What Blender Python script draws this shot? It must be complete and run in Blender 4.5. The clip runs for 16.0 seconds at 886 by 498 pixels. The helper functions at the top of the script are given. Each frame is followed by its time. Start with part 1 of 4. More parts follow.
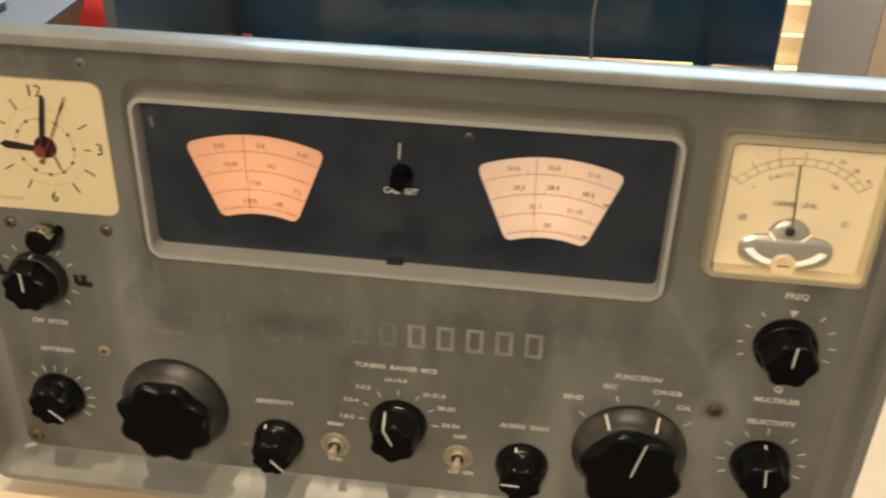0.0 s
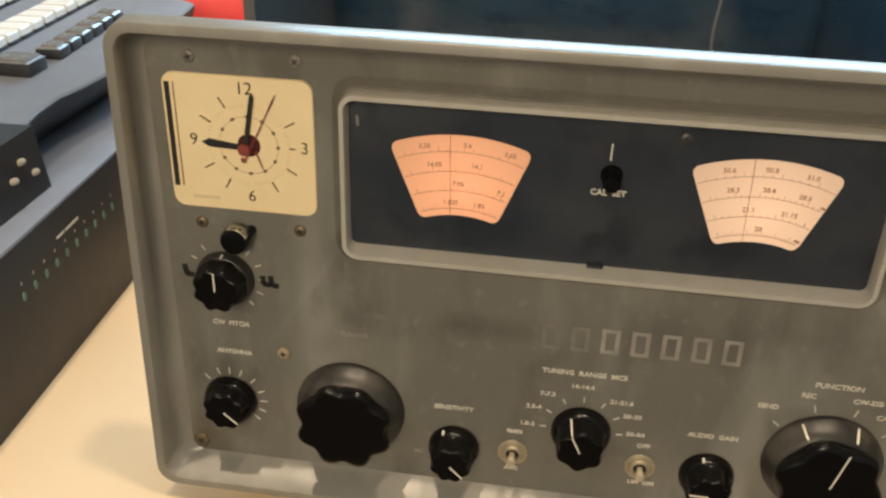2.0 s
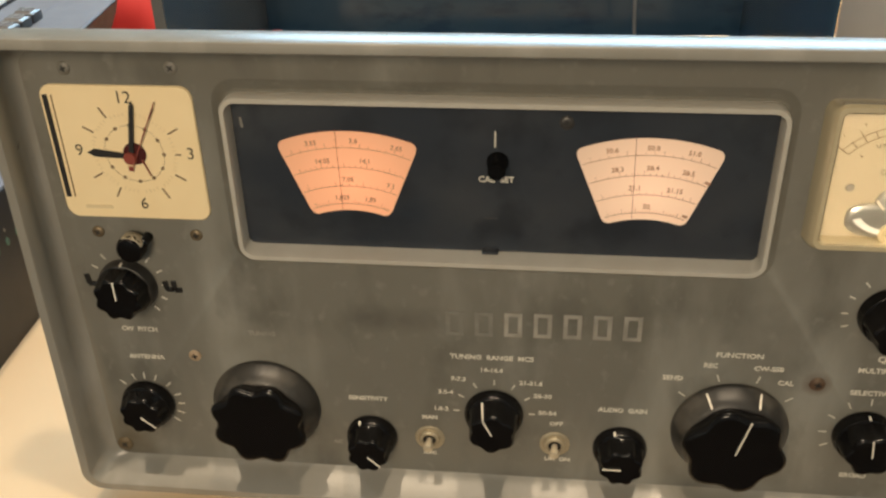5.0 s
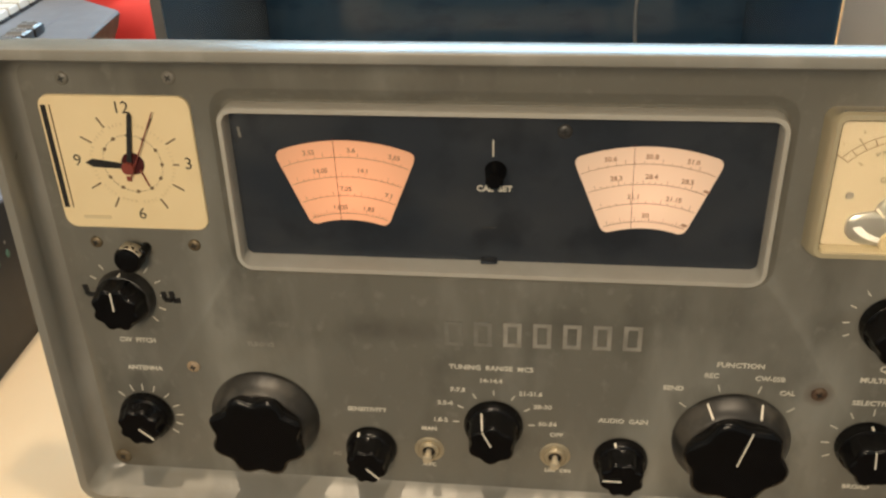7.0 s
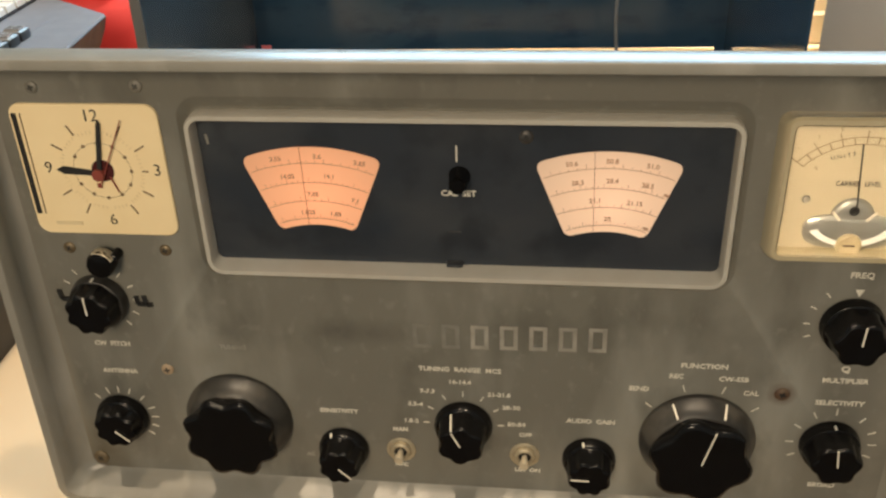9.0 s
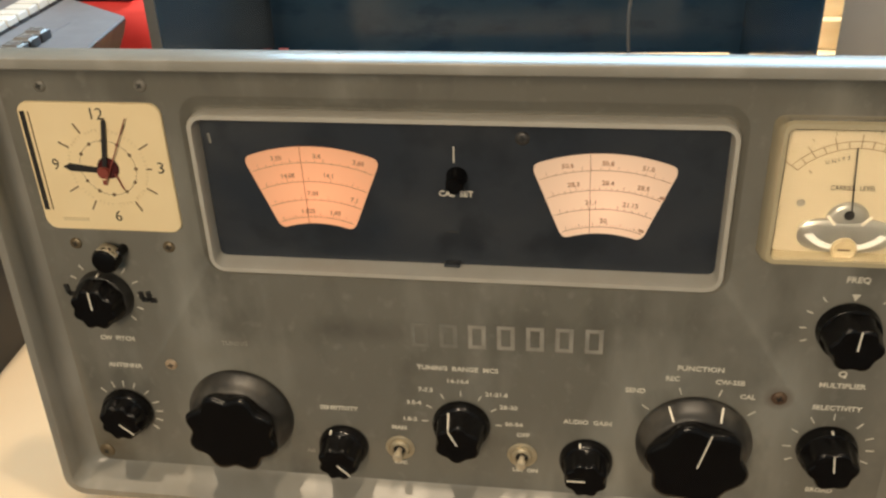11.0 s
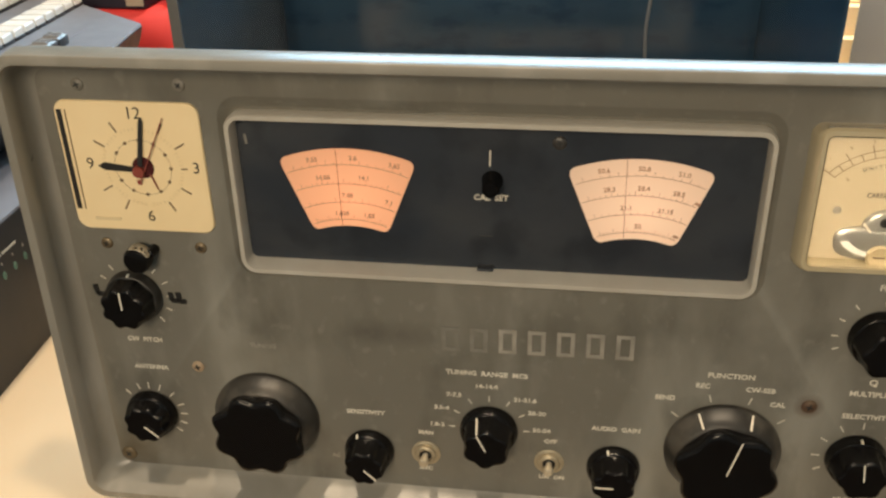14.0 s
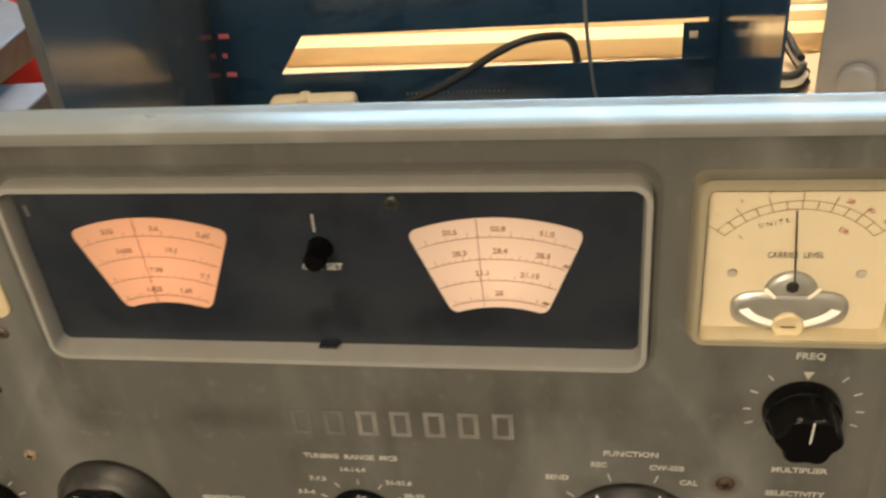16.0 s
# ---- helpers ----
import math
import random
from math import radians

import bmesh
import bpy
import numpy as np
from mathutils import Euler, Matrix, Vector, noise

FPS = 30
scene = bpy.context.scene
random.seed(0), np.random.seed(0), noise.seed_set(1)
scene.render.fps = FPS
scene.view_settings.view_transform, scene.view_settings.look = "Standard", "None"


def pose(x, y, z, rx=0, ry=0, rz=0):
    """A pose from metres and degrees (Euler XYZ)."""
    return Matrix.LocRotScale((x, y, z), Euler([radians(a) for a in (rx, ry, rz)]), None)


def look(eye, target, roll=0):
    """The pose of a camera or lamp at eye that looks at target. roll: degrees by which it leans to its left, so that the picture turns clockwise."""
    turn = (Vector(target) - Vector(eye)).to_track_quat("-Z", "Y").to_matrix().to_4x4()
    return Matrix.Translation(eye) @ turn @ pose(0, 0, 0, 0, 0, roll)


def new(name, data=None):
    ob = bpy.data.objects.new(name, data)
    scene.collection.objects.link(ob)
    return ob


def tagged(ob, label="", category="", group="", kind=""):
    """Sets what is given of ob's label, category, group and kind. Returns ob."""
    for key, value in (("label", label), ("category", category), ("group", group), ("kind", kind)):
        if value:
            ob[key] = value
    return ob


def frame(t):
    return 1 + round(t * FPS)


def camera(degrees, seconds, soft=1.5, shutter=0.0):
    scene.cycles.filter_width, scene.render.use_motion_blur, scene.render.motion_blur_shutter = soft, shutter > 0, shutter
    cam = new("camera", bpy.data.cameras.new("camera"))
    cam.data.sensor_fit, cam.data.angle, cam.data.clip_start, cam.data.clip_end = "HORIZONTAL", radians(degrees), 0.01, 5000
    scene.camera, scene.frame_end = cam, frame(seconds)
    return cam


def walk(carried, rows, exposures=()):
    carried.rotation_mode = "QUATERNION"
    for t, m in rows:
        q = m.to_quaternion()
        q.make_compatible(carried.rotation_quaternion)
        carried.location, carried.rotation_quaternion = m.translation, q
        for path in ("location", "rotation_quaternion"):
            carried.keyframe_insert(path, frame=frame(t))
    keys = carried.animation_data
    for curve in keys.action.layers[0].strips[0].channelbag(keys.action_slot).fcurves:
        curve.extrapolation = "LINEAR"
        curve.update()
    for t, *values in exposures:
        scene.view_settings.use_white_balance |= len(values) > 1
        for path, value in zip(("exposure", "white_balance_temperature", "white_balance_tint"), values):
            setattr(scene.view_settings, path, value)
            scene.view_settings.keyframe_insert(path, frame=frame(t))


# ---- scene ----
cam = camera(51.0, 16.0, soft=2.4, shutter=0.5)
PATH = [
    (0, (0.064, -0.378, 0.406), (-0.119, 1.351, -0.584), 3.0),
    (0.5, (0.033, -0.379, 0.397), (-0.162, 1.358, -0.575), 3.5),
    (1, (0.011, -0.379, 0.397), (-0.186, 1.36, -0.572), 2.8),
    (1.5, (-0.007, -0.382, 0.393), (-0.206, 1.362, -0.565), 2.8),
    (2, (-0.022, -0.39, 0.391), (-0.247, 1.356, -0.558), 3.0),
    (2.5, (-0.028, -0.39, 0.387), (-0.234, 1.358, -0.564), 3.5),
    (3, (-0.025, -0.389, 0.386), (-0.222, 1.364, -0.557), 3.5),
    (3.5, (-0.019, -0.385, 0.386), (-0.198, 1.353, -0.588), 2.7),
    (4, (0.003, -0.374, 0.388), (-0.144, 1.337, -0.638), 1.2),
    (4.2, (0.008, -0.375, 0.396), (-0.147, 1.333, -0.633), 0.9),
    (6.5, (0.024, -0.382, 0.407), (-0.188, 1.351, -0.568), -0.6),
    (7, (0.022, -0.379, 0.401), (-0.175, 1.35, -0.585), -0.3),
    (7.5, (0.032, -0.381, 0.407), (-0.166, 1.354, -0.568), -0.9),
    (8, (0.038, -0.381, 0.409), (-0.157, 1.353, -0.569), -0.9),
    (8.5, (0.038, -0.382, 0.408), (-0.163, 1.35, -0.572), -0.9),
    (9, (0.04, -0.381, 0.407), (-0.163, 1.344, -0.585), -0.7),
    (9.5, (0.038, -0.382, 0.406), (-0.165, 1.346, -0.581), -0.2),
    (12, (0.062, -0.391, 0.41), (-0.218, 1.331, -0.567), -1.4),
    (12.5, (0.052, -0.395, 0.412), (-0.228, 1.339, -0.545), -1.1),
    (13, (0.032, -0.395, 0.403), (-0.231, 1.34, -0.558), 0.1),
    (13.5, (0.033, -0.392, 0.399), (-0.215, 1.351, -0.549), 0.3),
    (14, (0.035, -0.391, 0.402), (-0.21, 1.352, -0.549), 0.1),
    (14.5, (0.032, -0.392, 0.401), (-0.217, 1.344, -0.561), 0.3),
    (15, (0.043, -0.387, 0.402), (-0.22, 1.356, -0.543), -0.1),
    (15.5, (0.072, -0.335, 0.41), (-0.188, 1.376, -0.591), -1.6),
    (16, (0.103, -0.284, 0.415), (-0.196, 1.369, -0.672), -4.3),
]
LEVEL = pose(0, 0, 0.15) @ pose(0, 0, 0, 0, 1.2, 0) @ pose(0, 0, -0.15)
walk(cam, [(t, LEVEL @ look(eye, target, roll)) for t, eye, target, roll in PATH])

# ---- world, lights ----
world = bpy.data.worlds.new("world")
scene.world = world
world.use_nodes = True
wbg = world.node_tree.nodes["Background"]
wbg.inputs[0].default_value = (0.75, 0.85, 1.0, 1)
wbg.inputs[1].default_value = 0.15


def area_lamp(name, where, target, sx, sy, watts, color, beam=180):
    data = bpy.data.lights.new(name, "AREA")
    data.shape, data.size, data.size_y, data.energy, data.color = "RECTANGLE", sx, sy, watts, color
    data.spread = radians(beam)
    ob = new(name, data)
    ob.matrix_world = look(where, target)
    return ob


# ceiling lamps of the room (warm), two added lamps and the window behind the desk (cool)
area_lamp("ceiling_lamp_light", (0.34, -0.24, 2.38), (0.30, -0.20, 0), 0.10, 0.10, 22, (1.0, 0.78, 0.54))
# added front light that brightens the panel, its lamp is never in view
area_lamp("added_front_light", (-0.15, -1.30, 0.78), (-0.15, 0.0, 0.26), 0.45, 0.45, 15.0, (1.0, 0.79, 0.55))
area_lamp("spot_lamp_light", (-0.40, -0.23, 2.40), (-0.2, -0.13, 0), 0.055, 0.055, 24, (1.0, 0.79, 0.55))
# narrow spot added only to brighten the boards and the desk behind the cabinet
area_lamp("added_back_spot_light", (0.0, 0.98, 2.40), (0.0, 0.985, 0), 0.055, 0.055, 7.5, (1.0, 0.86, 0.68), 42)
area_lamp("window_light", (0.3, 3.05, 1.55), (0.05, 0.3, 0.3), 3.0, 1.2, 138, (0.43, 0.75, 1.0))

# ---- materials ----


def mat(name, color, rough=0.5, metal=0.0, grain=0.0, scale=60.0, bump=0.0, bump_scale=300.0, tint=None, spec=0.5, coat=0.0, stretch=(1, 1, 1), rand=0.0):
    """A procedural surface: two scales of noise vary the colour between color and tint, fine noise gives relief."""
    m = bpy.data.materials.new(name)
    m.use_nodes = True
    n, l = m.node_tree.nodes, m.node_tree.links
    b = n["Principled BSDF"]
    b.inputs["Base Color"].default_value = (*color, 1)
    b.inputs["Roughness"].default_value = rough
    b.inputs["Metallic"].default_value = metal
    b.inputs["Specular IOR Level"].default_value = spec
    b.inputs["Coat Weight"].default_value = coat
    tc = n.new("ShaderNodeTexCoord")
    mp = n.new("ShaderNodeMapping")
    mp.inputs["Scale"].default_value = stretch
    l.new(tc.outputs["Object"], mp.inputs[0])
    if grain > 0:
        a, c = n.new("ShaderNodeTexNoise"), n.new("ShaderNodeTexNoise")
        a.inputs["Scale"].default_value, a.inputs["Detail"].default_value = scale, 6
        c.inputs["Scale"].default_value, c.inputs["Detail"].default_value = scale * 0.17, 4
        l.new(mp.outputs[0], a.inputs["Vector"]), l.new(mp.outputs[0], c.inputs["Vector"])
        add = n.new("ShaderNodeMath")
        add.operation = "ADD"
        l.new(a.outputs["Fac"], add.inputs[0]), l.new(c.outputs["Fac"], add.inputs[1])
        ramp = n.new("ShaderNodeMapRange")
        ramp.inputs["From Min"].default_value, ramp.inputs["From Max"].default_value = 0.65, 1.35
        ramp.inputs["To Min"].default_value, ramp.inputs["To Max"].default_value = 0, grain
        l.new(add.outputs[0], ramp.inputs[0])
        mix = n.new("ShaderNodeMix")
        mix.data_type = "RGBA"
        t = tint or tuple(0.55 * v for v in color)
        mix.inputs[6].default_value, mix.inputs[7].default_value = (*color, 1), (*t, 1)
        l.new(ramp.outputs[0], mix.inputs[0])
        out = mix.outputs[2]
        if rand > 0:
            info, hsv, rr = n.new("ShaderNodeObjectInfo"), n.new("ShaderNodeHueSaturation"), n.new("ShaderNodeMapRange")
            rr.inputs["To Min"].default_value, rr.inputs["To Max"].default_value = 1 - rand, 1 + rand
            l.new(info.outputs["Random"], rr.inputs[0]), l.new(rr.outputs[0], hsv.inputs["Value"]), l.new(out, hsv.inputs["Color"])
            out = hsv.outputs[0]
        l.new(out, b.inputs["Base Color"])
        rmap = n.new("ShaderNodeMapRange")
        rmap.inputs["To Min"].default_value, rmap.inputs["To Max"].default_value = max(0.02, rough - 0.08), min(1, rough + 0.12)
        l.new(a.outputs["Fac"], rmap.inputs[0]), l.new(rmap.outputs[0], b.inputs["Roughness"])
    if bump > 0:
        f, bm = n.new("ShaderNodeTexNoise"), n.new("ShaderNodeBump")
        f.inputs["Scale"].default_value, f.inputs["Detail"].default_value = bump_scale, 3
        l.new(mp.outputs[0], f.inputs["Vector"])
        bm.inputs["Strength"].default_value, bm.inputs["Distance"].default_value = bump, 0.0006
        l.new(f.outputs["Fac"], bm.inputs["Height"]), l.new(bm.outputs[0], b.inputs["Normal"])
    return m


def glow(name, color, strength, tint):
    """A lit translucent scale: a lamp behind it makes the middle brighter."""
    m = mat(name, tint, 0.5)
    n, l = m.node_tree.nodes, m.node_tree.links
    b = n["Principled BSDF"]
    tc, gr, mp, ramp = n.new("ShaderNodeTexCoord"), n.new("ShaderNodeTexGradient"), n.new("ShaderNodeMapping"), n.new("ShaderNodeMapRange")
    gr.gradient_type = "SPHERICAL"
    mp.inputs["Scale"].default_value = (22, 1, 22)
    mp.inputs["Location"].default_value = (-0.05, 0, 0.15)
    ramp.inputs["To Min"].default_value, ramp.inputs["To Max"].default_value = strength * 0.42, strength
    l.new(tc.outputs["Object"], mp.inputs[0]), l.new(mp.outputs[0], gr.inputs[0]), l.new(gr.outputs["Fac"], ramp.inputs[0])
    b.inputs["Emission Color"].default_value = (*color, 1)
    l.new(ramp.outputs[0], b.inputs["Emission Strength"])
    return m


M_panel = mat("grey_panel_paint", (0.157, 0.152, 0.131), 0.40, grain=0.6, scale=38, bump=0.14, bump_scale=900, tint=(0.122, 0.118, 0.098))


def stain(m, x, z, sx, sz, color, amount):
    """A smudge of its own shape on an upright surface, centred on x, z."""
    n, l = m.node_tree.nodes, m.node_tree.links
    b = n["Principled BSDF"]
    old = b.inputs["Base Color"].links[0].from_socket
    tc, mp, gr, no, mu, mix = n.new("ShaderNodeTexCoord"), n.new("ShaderNodeMapping"), n.new("ShaderNodeTexGradient"), n.new("ShaderNodeTexNoise"), n.new("ShaderNodeMath"), n.new("ShaderNodeMix")
    mp.inputs["Scale"].default_value = (1 / sx, 0, 1 / sz)
    mp.inputs["Location"].default_value = (-x / sx, 0, -z / sz)
    gr.gradient_type, mix.data_type, mu.operation = "SPHERICAL", "RGBA", "MULTIPLY"
    no.inputs["Scale"].default_value, no.inputs["Detail"].default_value = 90, 4
    l.new(tc.outputs["Object"], mp.inputs[0]), l.new(mp.outputs[0], gr.inputs[0]), l.new(tc.outputs["Object"], no.inputs["Vector"])
    l.new(gr.outputs["Fac"], mu.inputs[0]), l.new(no.outputs["Fac"], mu.inputs[1])
    sc = n.new("ShaderNodeMath")
    sc.operation, sc.use_clamp = "MULTIPLY", True
    sc.inputs[1].default_value = amount
    l.new(mu.outputs[0], sc.inputs[0]), l.new(sc.outputs[0], mix.inputs[0]), l.new(old, mix.inputs[6])
    mix.inputs[7].default_value = (*color, 1)
    l.new(mix.outputs[2], b.inputs["Base Color"])


def mottle(m, scale, stretch, color, amount, low=0.5, high=0.72):
    """Large uneven patches in the base colour: wear, and on some parts painted sheen."""
    n, l = m.node_tree.nodes, m.node_tree.links
    b = n["Principled BSDF"]
    old = b.inputs["Base Color"].links[0].from_socket
    tc, mp, no, mr, mix = n.new("ShaderNodeTexCoord"), n.new("ShaderNodeMapping"), n.new("ShaderNodeTexNoise"), n.new("ShaderNodeMapRange"), n.new("ShaderNodeMix")
    mp.inputs["Scale"].default_value = stretch
    no.inputs["Scale"].default_value, no.inputs["Detail"].default_value = scale, 5
    mr.inputs["From Min"].default_value, mr.inputs["From Max"].default_value, mr.inputs["To Max"].default_value = low, high, amount
    mix.data_type = "RGBA"
    l.new(tc.outputs["Object"], mp.inputs[0]), l.new(mp.outputs[0], no.inputs["Vector"]), l.new(no.outputs["Fac"], mr.inputs[0])
    l.new(mr.outputs[0], mix.inputs[0]), l.new(old, mix.inputs[6])
    mix.inputs[7].default_value = (*color, 1)
    l.new(mix.outputs[2], b.inputs["Base Color"])


mottle(M_panel, 20, (1, 1, 0.28), (0.245, 0.242, 0.215), 0.9, 0.5, 0.7)
mottle(M_panel, 30, (1, 1, 0.6), (0.092, 0.089, 0.076), 0.8, 0.52, 0.70)
mottle(M_panel, 140, (1, 1, 0.8), (0.21, 0.205, 0.18), 0.55, 0.58, 0.72)

for sx_, sz_, sw_, sh_, sc_, sa_ in ((-0.060, 0.138, 0.016, 0.010, (0.075, 0.072, 0.064), 1.3), (-0.042, 0.138, 0.016, 0.011, (0.085, 0.080, 0.070), 1.2), (-0.026, 0.138, 0.014, 0.010, (0.095, 0.090, 0.078), 1.0), (-0.205, 0.045, 0.03, 0.03, (0.085, 0.07, 0.045), 1.5),
                                     (0.1632, 0.1104, 0.008, 0.008, (0.08, 0.04, 0.025), 2.0), (-0.216, 0.085, 0.010, 0.07, (0.24, 0.22, 0.17), 1.5), (0.135, 0.165, 0.02, 0.08, (0.20, 0.195, 0.17), 1.3), (-0.12, 0.118, 0.05, 0.016, (0.20, 0.19, 0.16), 1.2), (0.215, 0.10, 0.012, 0.09, (0.21, 0.20, 0.17), 1.4)):
    stain(M_panel, sx_, sz_, sw_, sh_, sc_, sa_)
M_rim = mat("grey_rim_paint", (0.218, 0.212, 0.190), 0.30, grain=0.4, scale=55, bump=0.08, bump_scale=700, tint=(0.18, 0.172, 0.148))
mottle(M_rim, 16, (1, 1, 0.5), (0.145, 0.135, 0.108), 0.55, 0.48, 0.72)
mottle(M_rim, 34, (1, 1, 0.35), (0.36, 0.35, 0.32), 0.35, 0.55, 0.72)
M_bezel = mat("bezel_paint", (0.44, 0.425, 0.38), 0.42, grain=0.45, scale=70, tint=(0.29, 0.26, 0.21), bump=0.05)
M_dial = mat("dial_plate_black", (0.020, 0.027, 0.038), 0.3, spec=0.35, grain=0.7, scale=14, tint=(0.034, 0.036, 0.042))
# patchy sheen and haze of the dial glass, put into the plate's colour
mottle(M_dial, 11, (1, 1, 1.6), (0.046, 0.050, 0.056), 0.8, 0.45, 0.68)
mottle(M_dial, 45, (1, 1, 1), (0.012, 0.015, 0.020), 0.6, 0.5, 0.68)
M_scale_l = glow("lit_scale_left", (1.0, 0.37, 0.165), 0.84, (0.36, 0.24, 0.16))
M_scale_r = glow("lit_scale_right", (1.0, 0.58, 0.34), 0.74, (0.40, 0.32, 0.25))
M_print = mat("scale_print", (0.46, 0.25, 0.16), 0.6, grain=0.6, scale=250, tint=(0.32, 0.17, 0.11))
M_clock = mat("clock_face_cream", (0.84, 0.69, 0.43), 0.4, grain=0.6, scale=40, tint=(0.74, 0.58, 0.33))
M_ink = mat("black_ink", (0.012, 0.012, 0.012), 0.5)
M_fade = mat("faded_ink", (0.66, 0.54, 0.33), 0.6)
M_tick = mat("brown_tick", (0.17, 0.115, 0.065), 0.6)
M_redink = mat("red_hand", (0.24, 0.05, 0.035), 0.45, grain=0.5, scale=300)
M_hub = mat("dark_red_hub", (0.06, 0.012, 0.012), 0.25, coat=0.4)
M_knob = mat("black_bakelite", (0.0035, 0.0035, 0.004), 0.17, spec=0.22, grain=0.4, scale=120, tint=(0.007, 0.0065, 0.006), bump=0.03, bump_scale=200)
M_knob_s = mat("satin_bakelite", (0.012, 0.0115, 0.011), 0.40, spec=0.5, grain=0.8, scale=70, tint=(0.034, 0.032, 0.028), bump=0.05, bump_scale=150)
# finger smudges together with the skirts' grey reflection, painted as lighter patches
mottle(M_knob_s, 55, (1, 1, 1), (0.060, 0.055, 0.047), 0.85, 0.48, 0.62)
M_knob_m = mat("worn_grey_bakelite", (0.03, 0.03, 0.03), 0.38, grain=0.6, scale=90, tint=(0.06, 0.055, 0.05))
M_white = mat("white_filler", (0.78, 0.74, 0.64), 0.5, grain=0.3, scale=200)
M_letter = mat("white_lettering", (0.74, 0.70, 0.60), 0.5, grain=0.7, scale=220, tint=(0.42, 0.40, 0.34))
M_worn = mat("worn_lettering", (0.37, 0.35, 0.305), 0.55, grain=1.0, scale=110, tint=(0.20, 0.19, 0.165))
M_worn_glint = mat("faint_lettering_and_glint", (0.21, 0.205, 0.18), 0.55, grain=0.9, scale=200, tint=(0.15, 0.145, 0.125))
M_smudge = mat("dark_smudge", (0.15, 0.143, 0.125), 0.5, grain=0.8, scale=120, tint=(0.2, 0.19, 0.165))
M_screw = mat("screw_brass_dull", (0.20, 0.155, 0.095), 0.45, 0.5, grain=0.8, scale=400, tint=(0.10, 0.075, 0.045))
M_tan = mat("tan_screw", (0.42, 0.32, 0.21), 0.6, grain=0.6, scale=400, tint=(0.28, 0.2, 0.13))
M_rust = mat("rusty_screw", (0.15, 0.105, 0.065), 0.6, 0.2, grain=0.9, scale=300, tint=(0.07, 0.035, 0.022))
# pale colour standing in for the reflection on the meter movement
M_reflection = mat("painted_reflection", (0.82, 0.86, 0.86), 0.3, grain=0.3, scale=200)
M_chrome = mat("nickel", (0.75, 0.72, 0.66), 0.2, 1.0, grain=0.3, scale=300)
M_lever = mat("pale_lever", (0.56, 0.50, 0.38), 0.3, 0.4, grain=0.3, scale=300)
M_brass = mat("brassy_washer", (0.50, 0.44, 0.32), 0.38, 0.6, grain=0.5, scale=300)
M_meter = mat("meter_card", (0.50, 0.44, 0.32), 0.5, grain=0.5, scale=50, tint=(0.45, 0.39, 0.275))
M_meter_metal = mat("meter_movement", (0.46, 0.46, 0.43), 0.34, 0.7, grain=0.5, scale=150)
M_screwgold = mat("zero_screw", (0.55, 0.46, 0.29), 0.4, grain=0.4, scale=200)
M_steel_black = mat("black_cabinet_paint", (0.013, 0.034, 0.062), 0.10, grain=0.7, scale=25, tint=(0.024, 0.050, 0.080), bump=0.03, bump_scale=300)
mottle(M_steel_black, 9, (1, 1, 0.5), (0.028, 0.056, 0.085), 0.45, 0.46, 0.66)
mottle(M_steel_black, 28, (1, 1, 2.2), (0.006, 0.020, 0.046), 0.6, 0.52, 0.66)
M_steel_dusty = mat("dusty_cabinet_paint", (0.040, 0.052, 0.064), 0.16, grain=0.8, scale=18, tint=(0.062, 0.070, 0.076), bump=0.03, bump_scale=300)
M_edge = mat("worn_steel_edge", (0.15, 0.15, 0.145), 0.4, 0.5, grain=0.5, scale=100)
M_desk = mat("cream_desk_laminate", (0.66, 0.52, 0.35), 0.42, grain=0.4, scale=30, tint=(0.60, 0.46, 0.29), bump=0.03)
M_pine = mat("pale_pine", (0.92, 0.80, 0.58), 0.5, grain=0.7, scale=40, tint=(0.84, 0.65, 0.38), stretch=(0.15, 1, 3), rand=0.08)
M_pine_tan = mat("tan_pine", (0.80, 0.61, 0.33), 0.5, grain=0.7, scale=40, tint=(0.72, 0.50, 0.24), stretch=(0.15, 1, 3))
M_rack = mat("black_rack_front", (0.014, 0.014, 0.016), 0.5, grain=0.5, scale=60, tint=(0.035, 0.033, 0.03), bump=0.08)
M_racktop = mat("light_grey_top", (0.185, 0.19, 0.225), 0.5, grain=0.3, scale=40, bump=0.03)
M_console = mat("blue_grey_console", (0.165, 0.172, 0.198), 0.45, grain=0.35, scale=60, tint=(0.13, 0.136, 0.16), bump=0.1, bump_scale=800)
M_console_side = mat("dark_console_side", (0.026, 0.031, 0.038), 0.5, grain=0.4, scale=60)
M_key = mat("white_key", (0.72, 0.70, 0.66), 0.35, grain=0.2, scale=100, rand=0.06)
M_keygrey = mat("grey_key", (0.17, 0.17, 0.175), 0.25, grain=0.2, scale=100, rand=0.1)
M_keybase = mat("dark_key_base", (0.022, 0.022, 0.024), 0.5, grain=0.3, scale=100)
M_redcloth = mat("red_fabric", (0.62, 0.035, 0.03), 0.6, grain=0.6, scale=25, tint=(0.42, 0.015, 0.02), bump=0.25, bump_scale=600)
M_navy = mat("navy_fabric", (0.02, 0.02, 0.04), 0.7, grain=0.4, scale=60, bump=0.2)
M_greymetal = mat("grey_instrument_metal", (0.27, 0.28, 0.295), 0.36, 0.1, grain=0.5, scale=20, tint=(0.32, 0.33, 0.34))
M_beige = mat("beige_plate", (0.45, 0.38, 0.29), 0.5, grain=0.4, scale=40)
M_cable = mat("black_cable", (0.02, 0.021, 0.022), 0.45, grain=0.3, scale=100)
M_wire = mat("grey_wire", (0.13, 0.14, 0.15), 0.5, grain=0.3, scale=100)
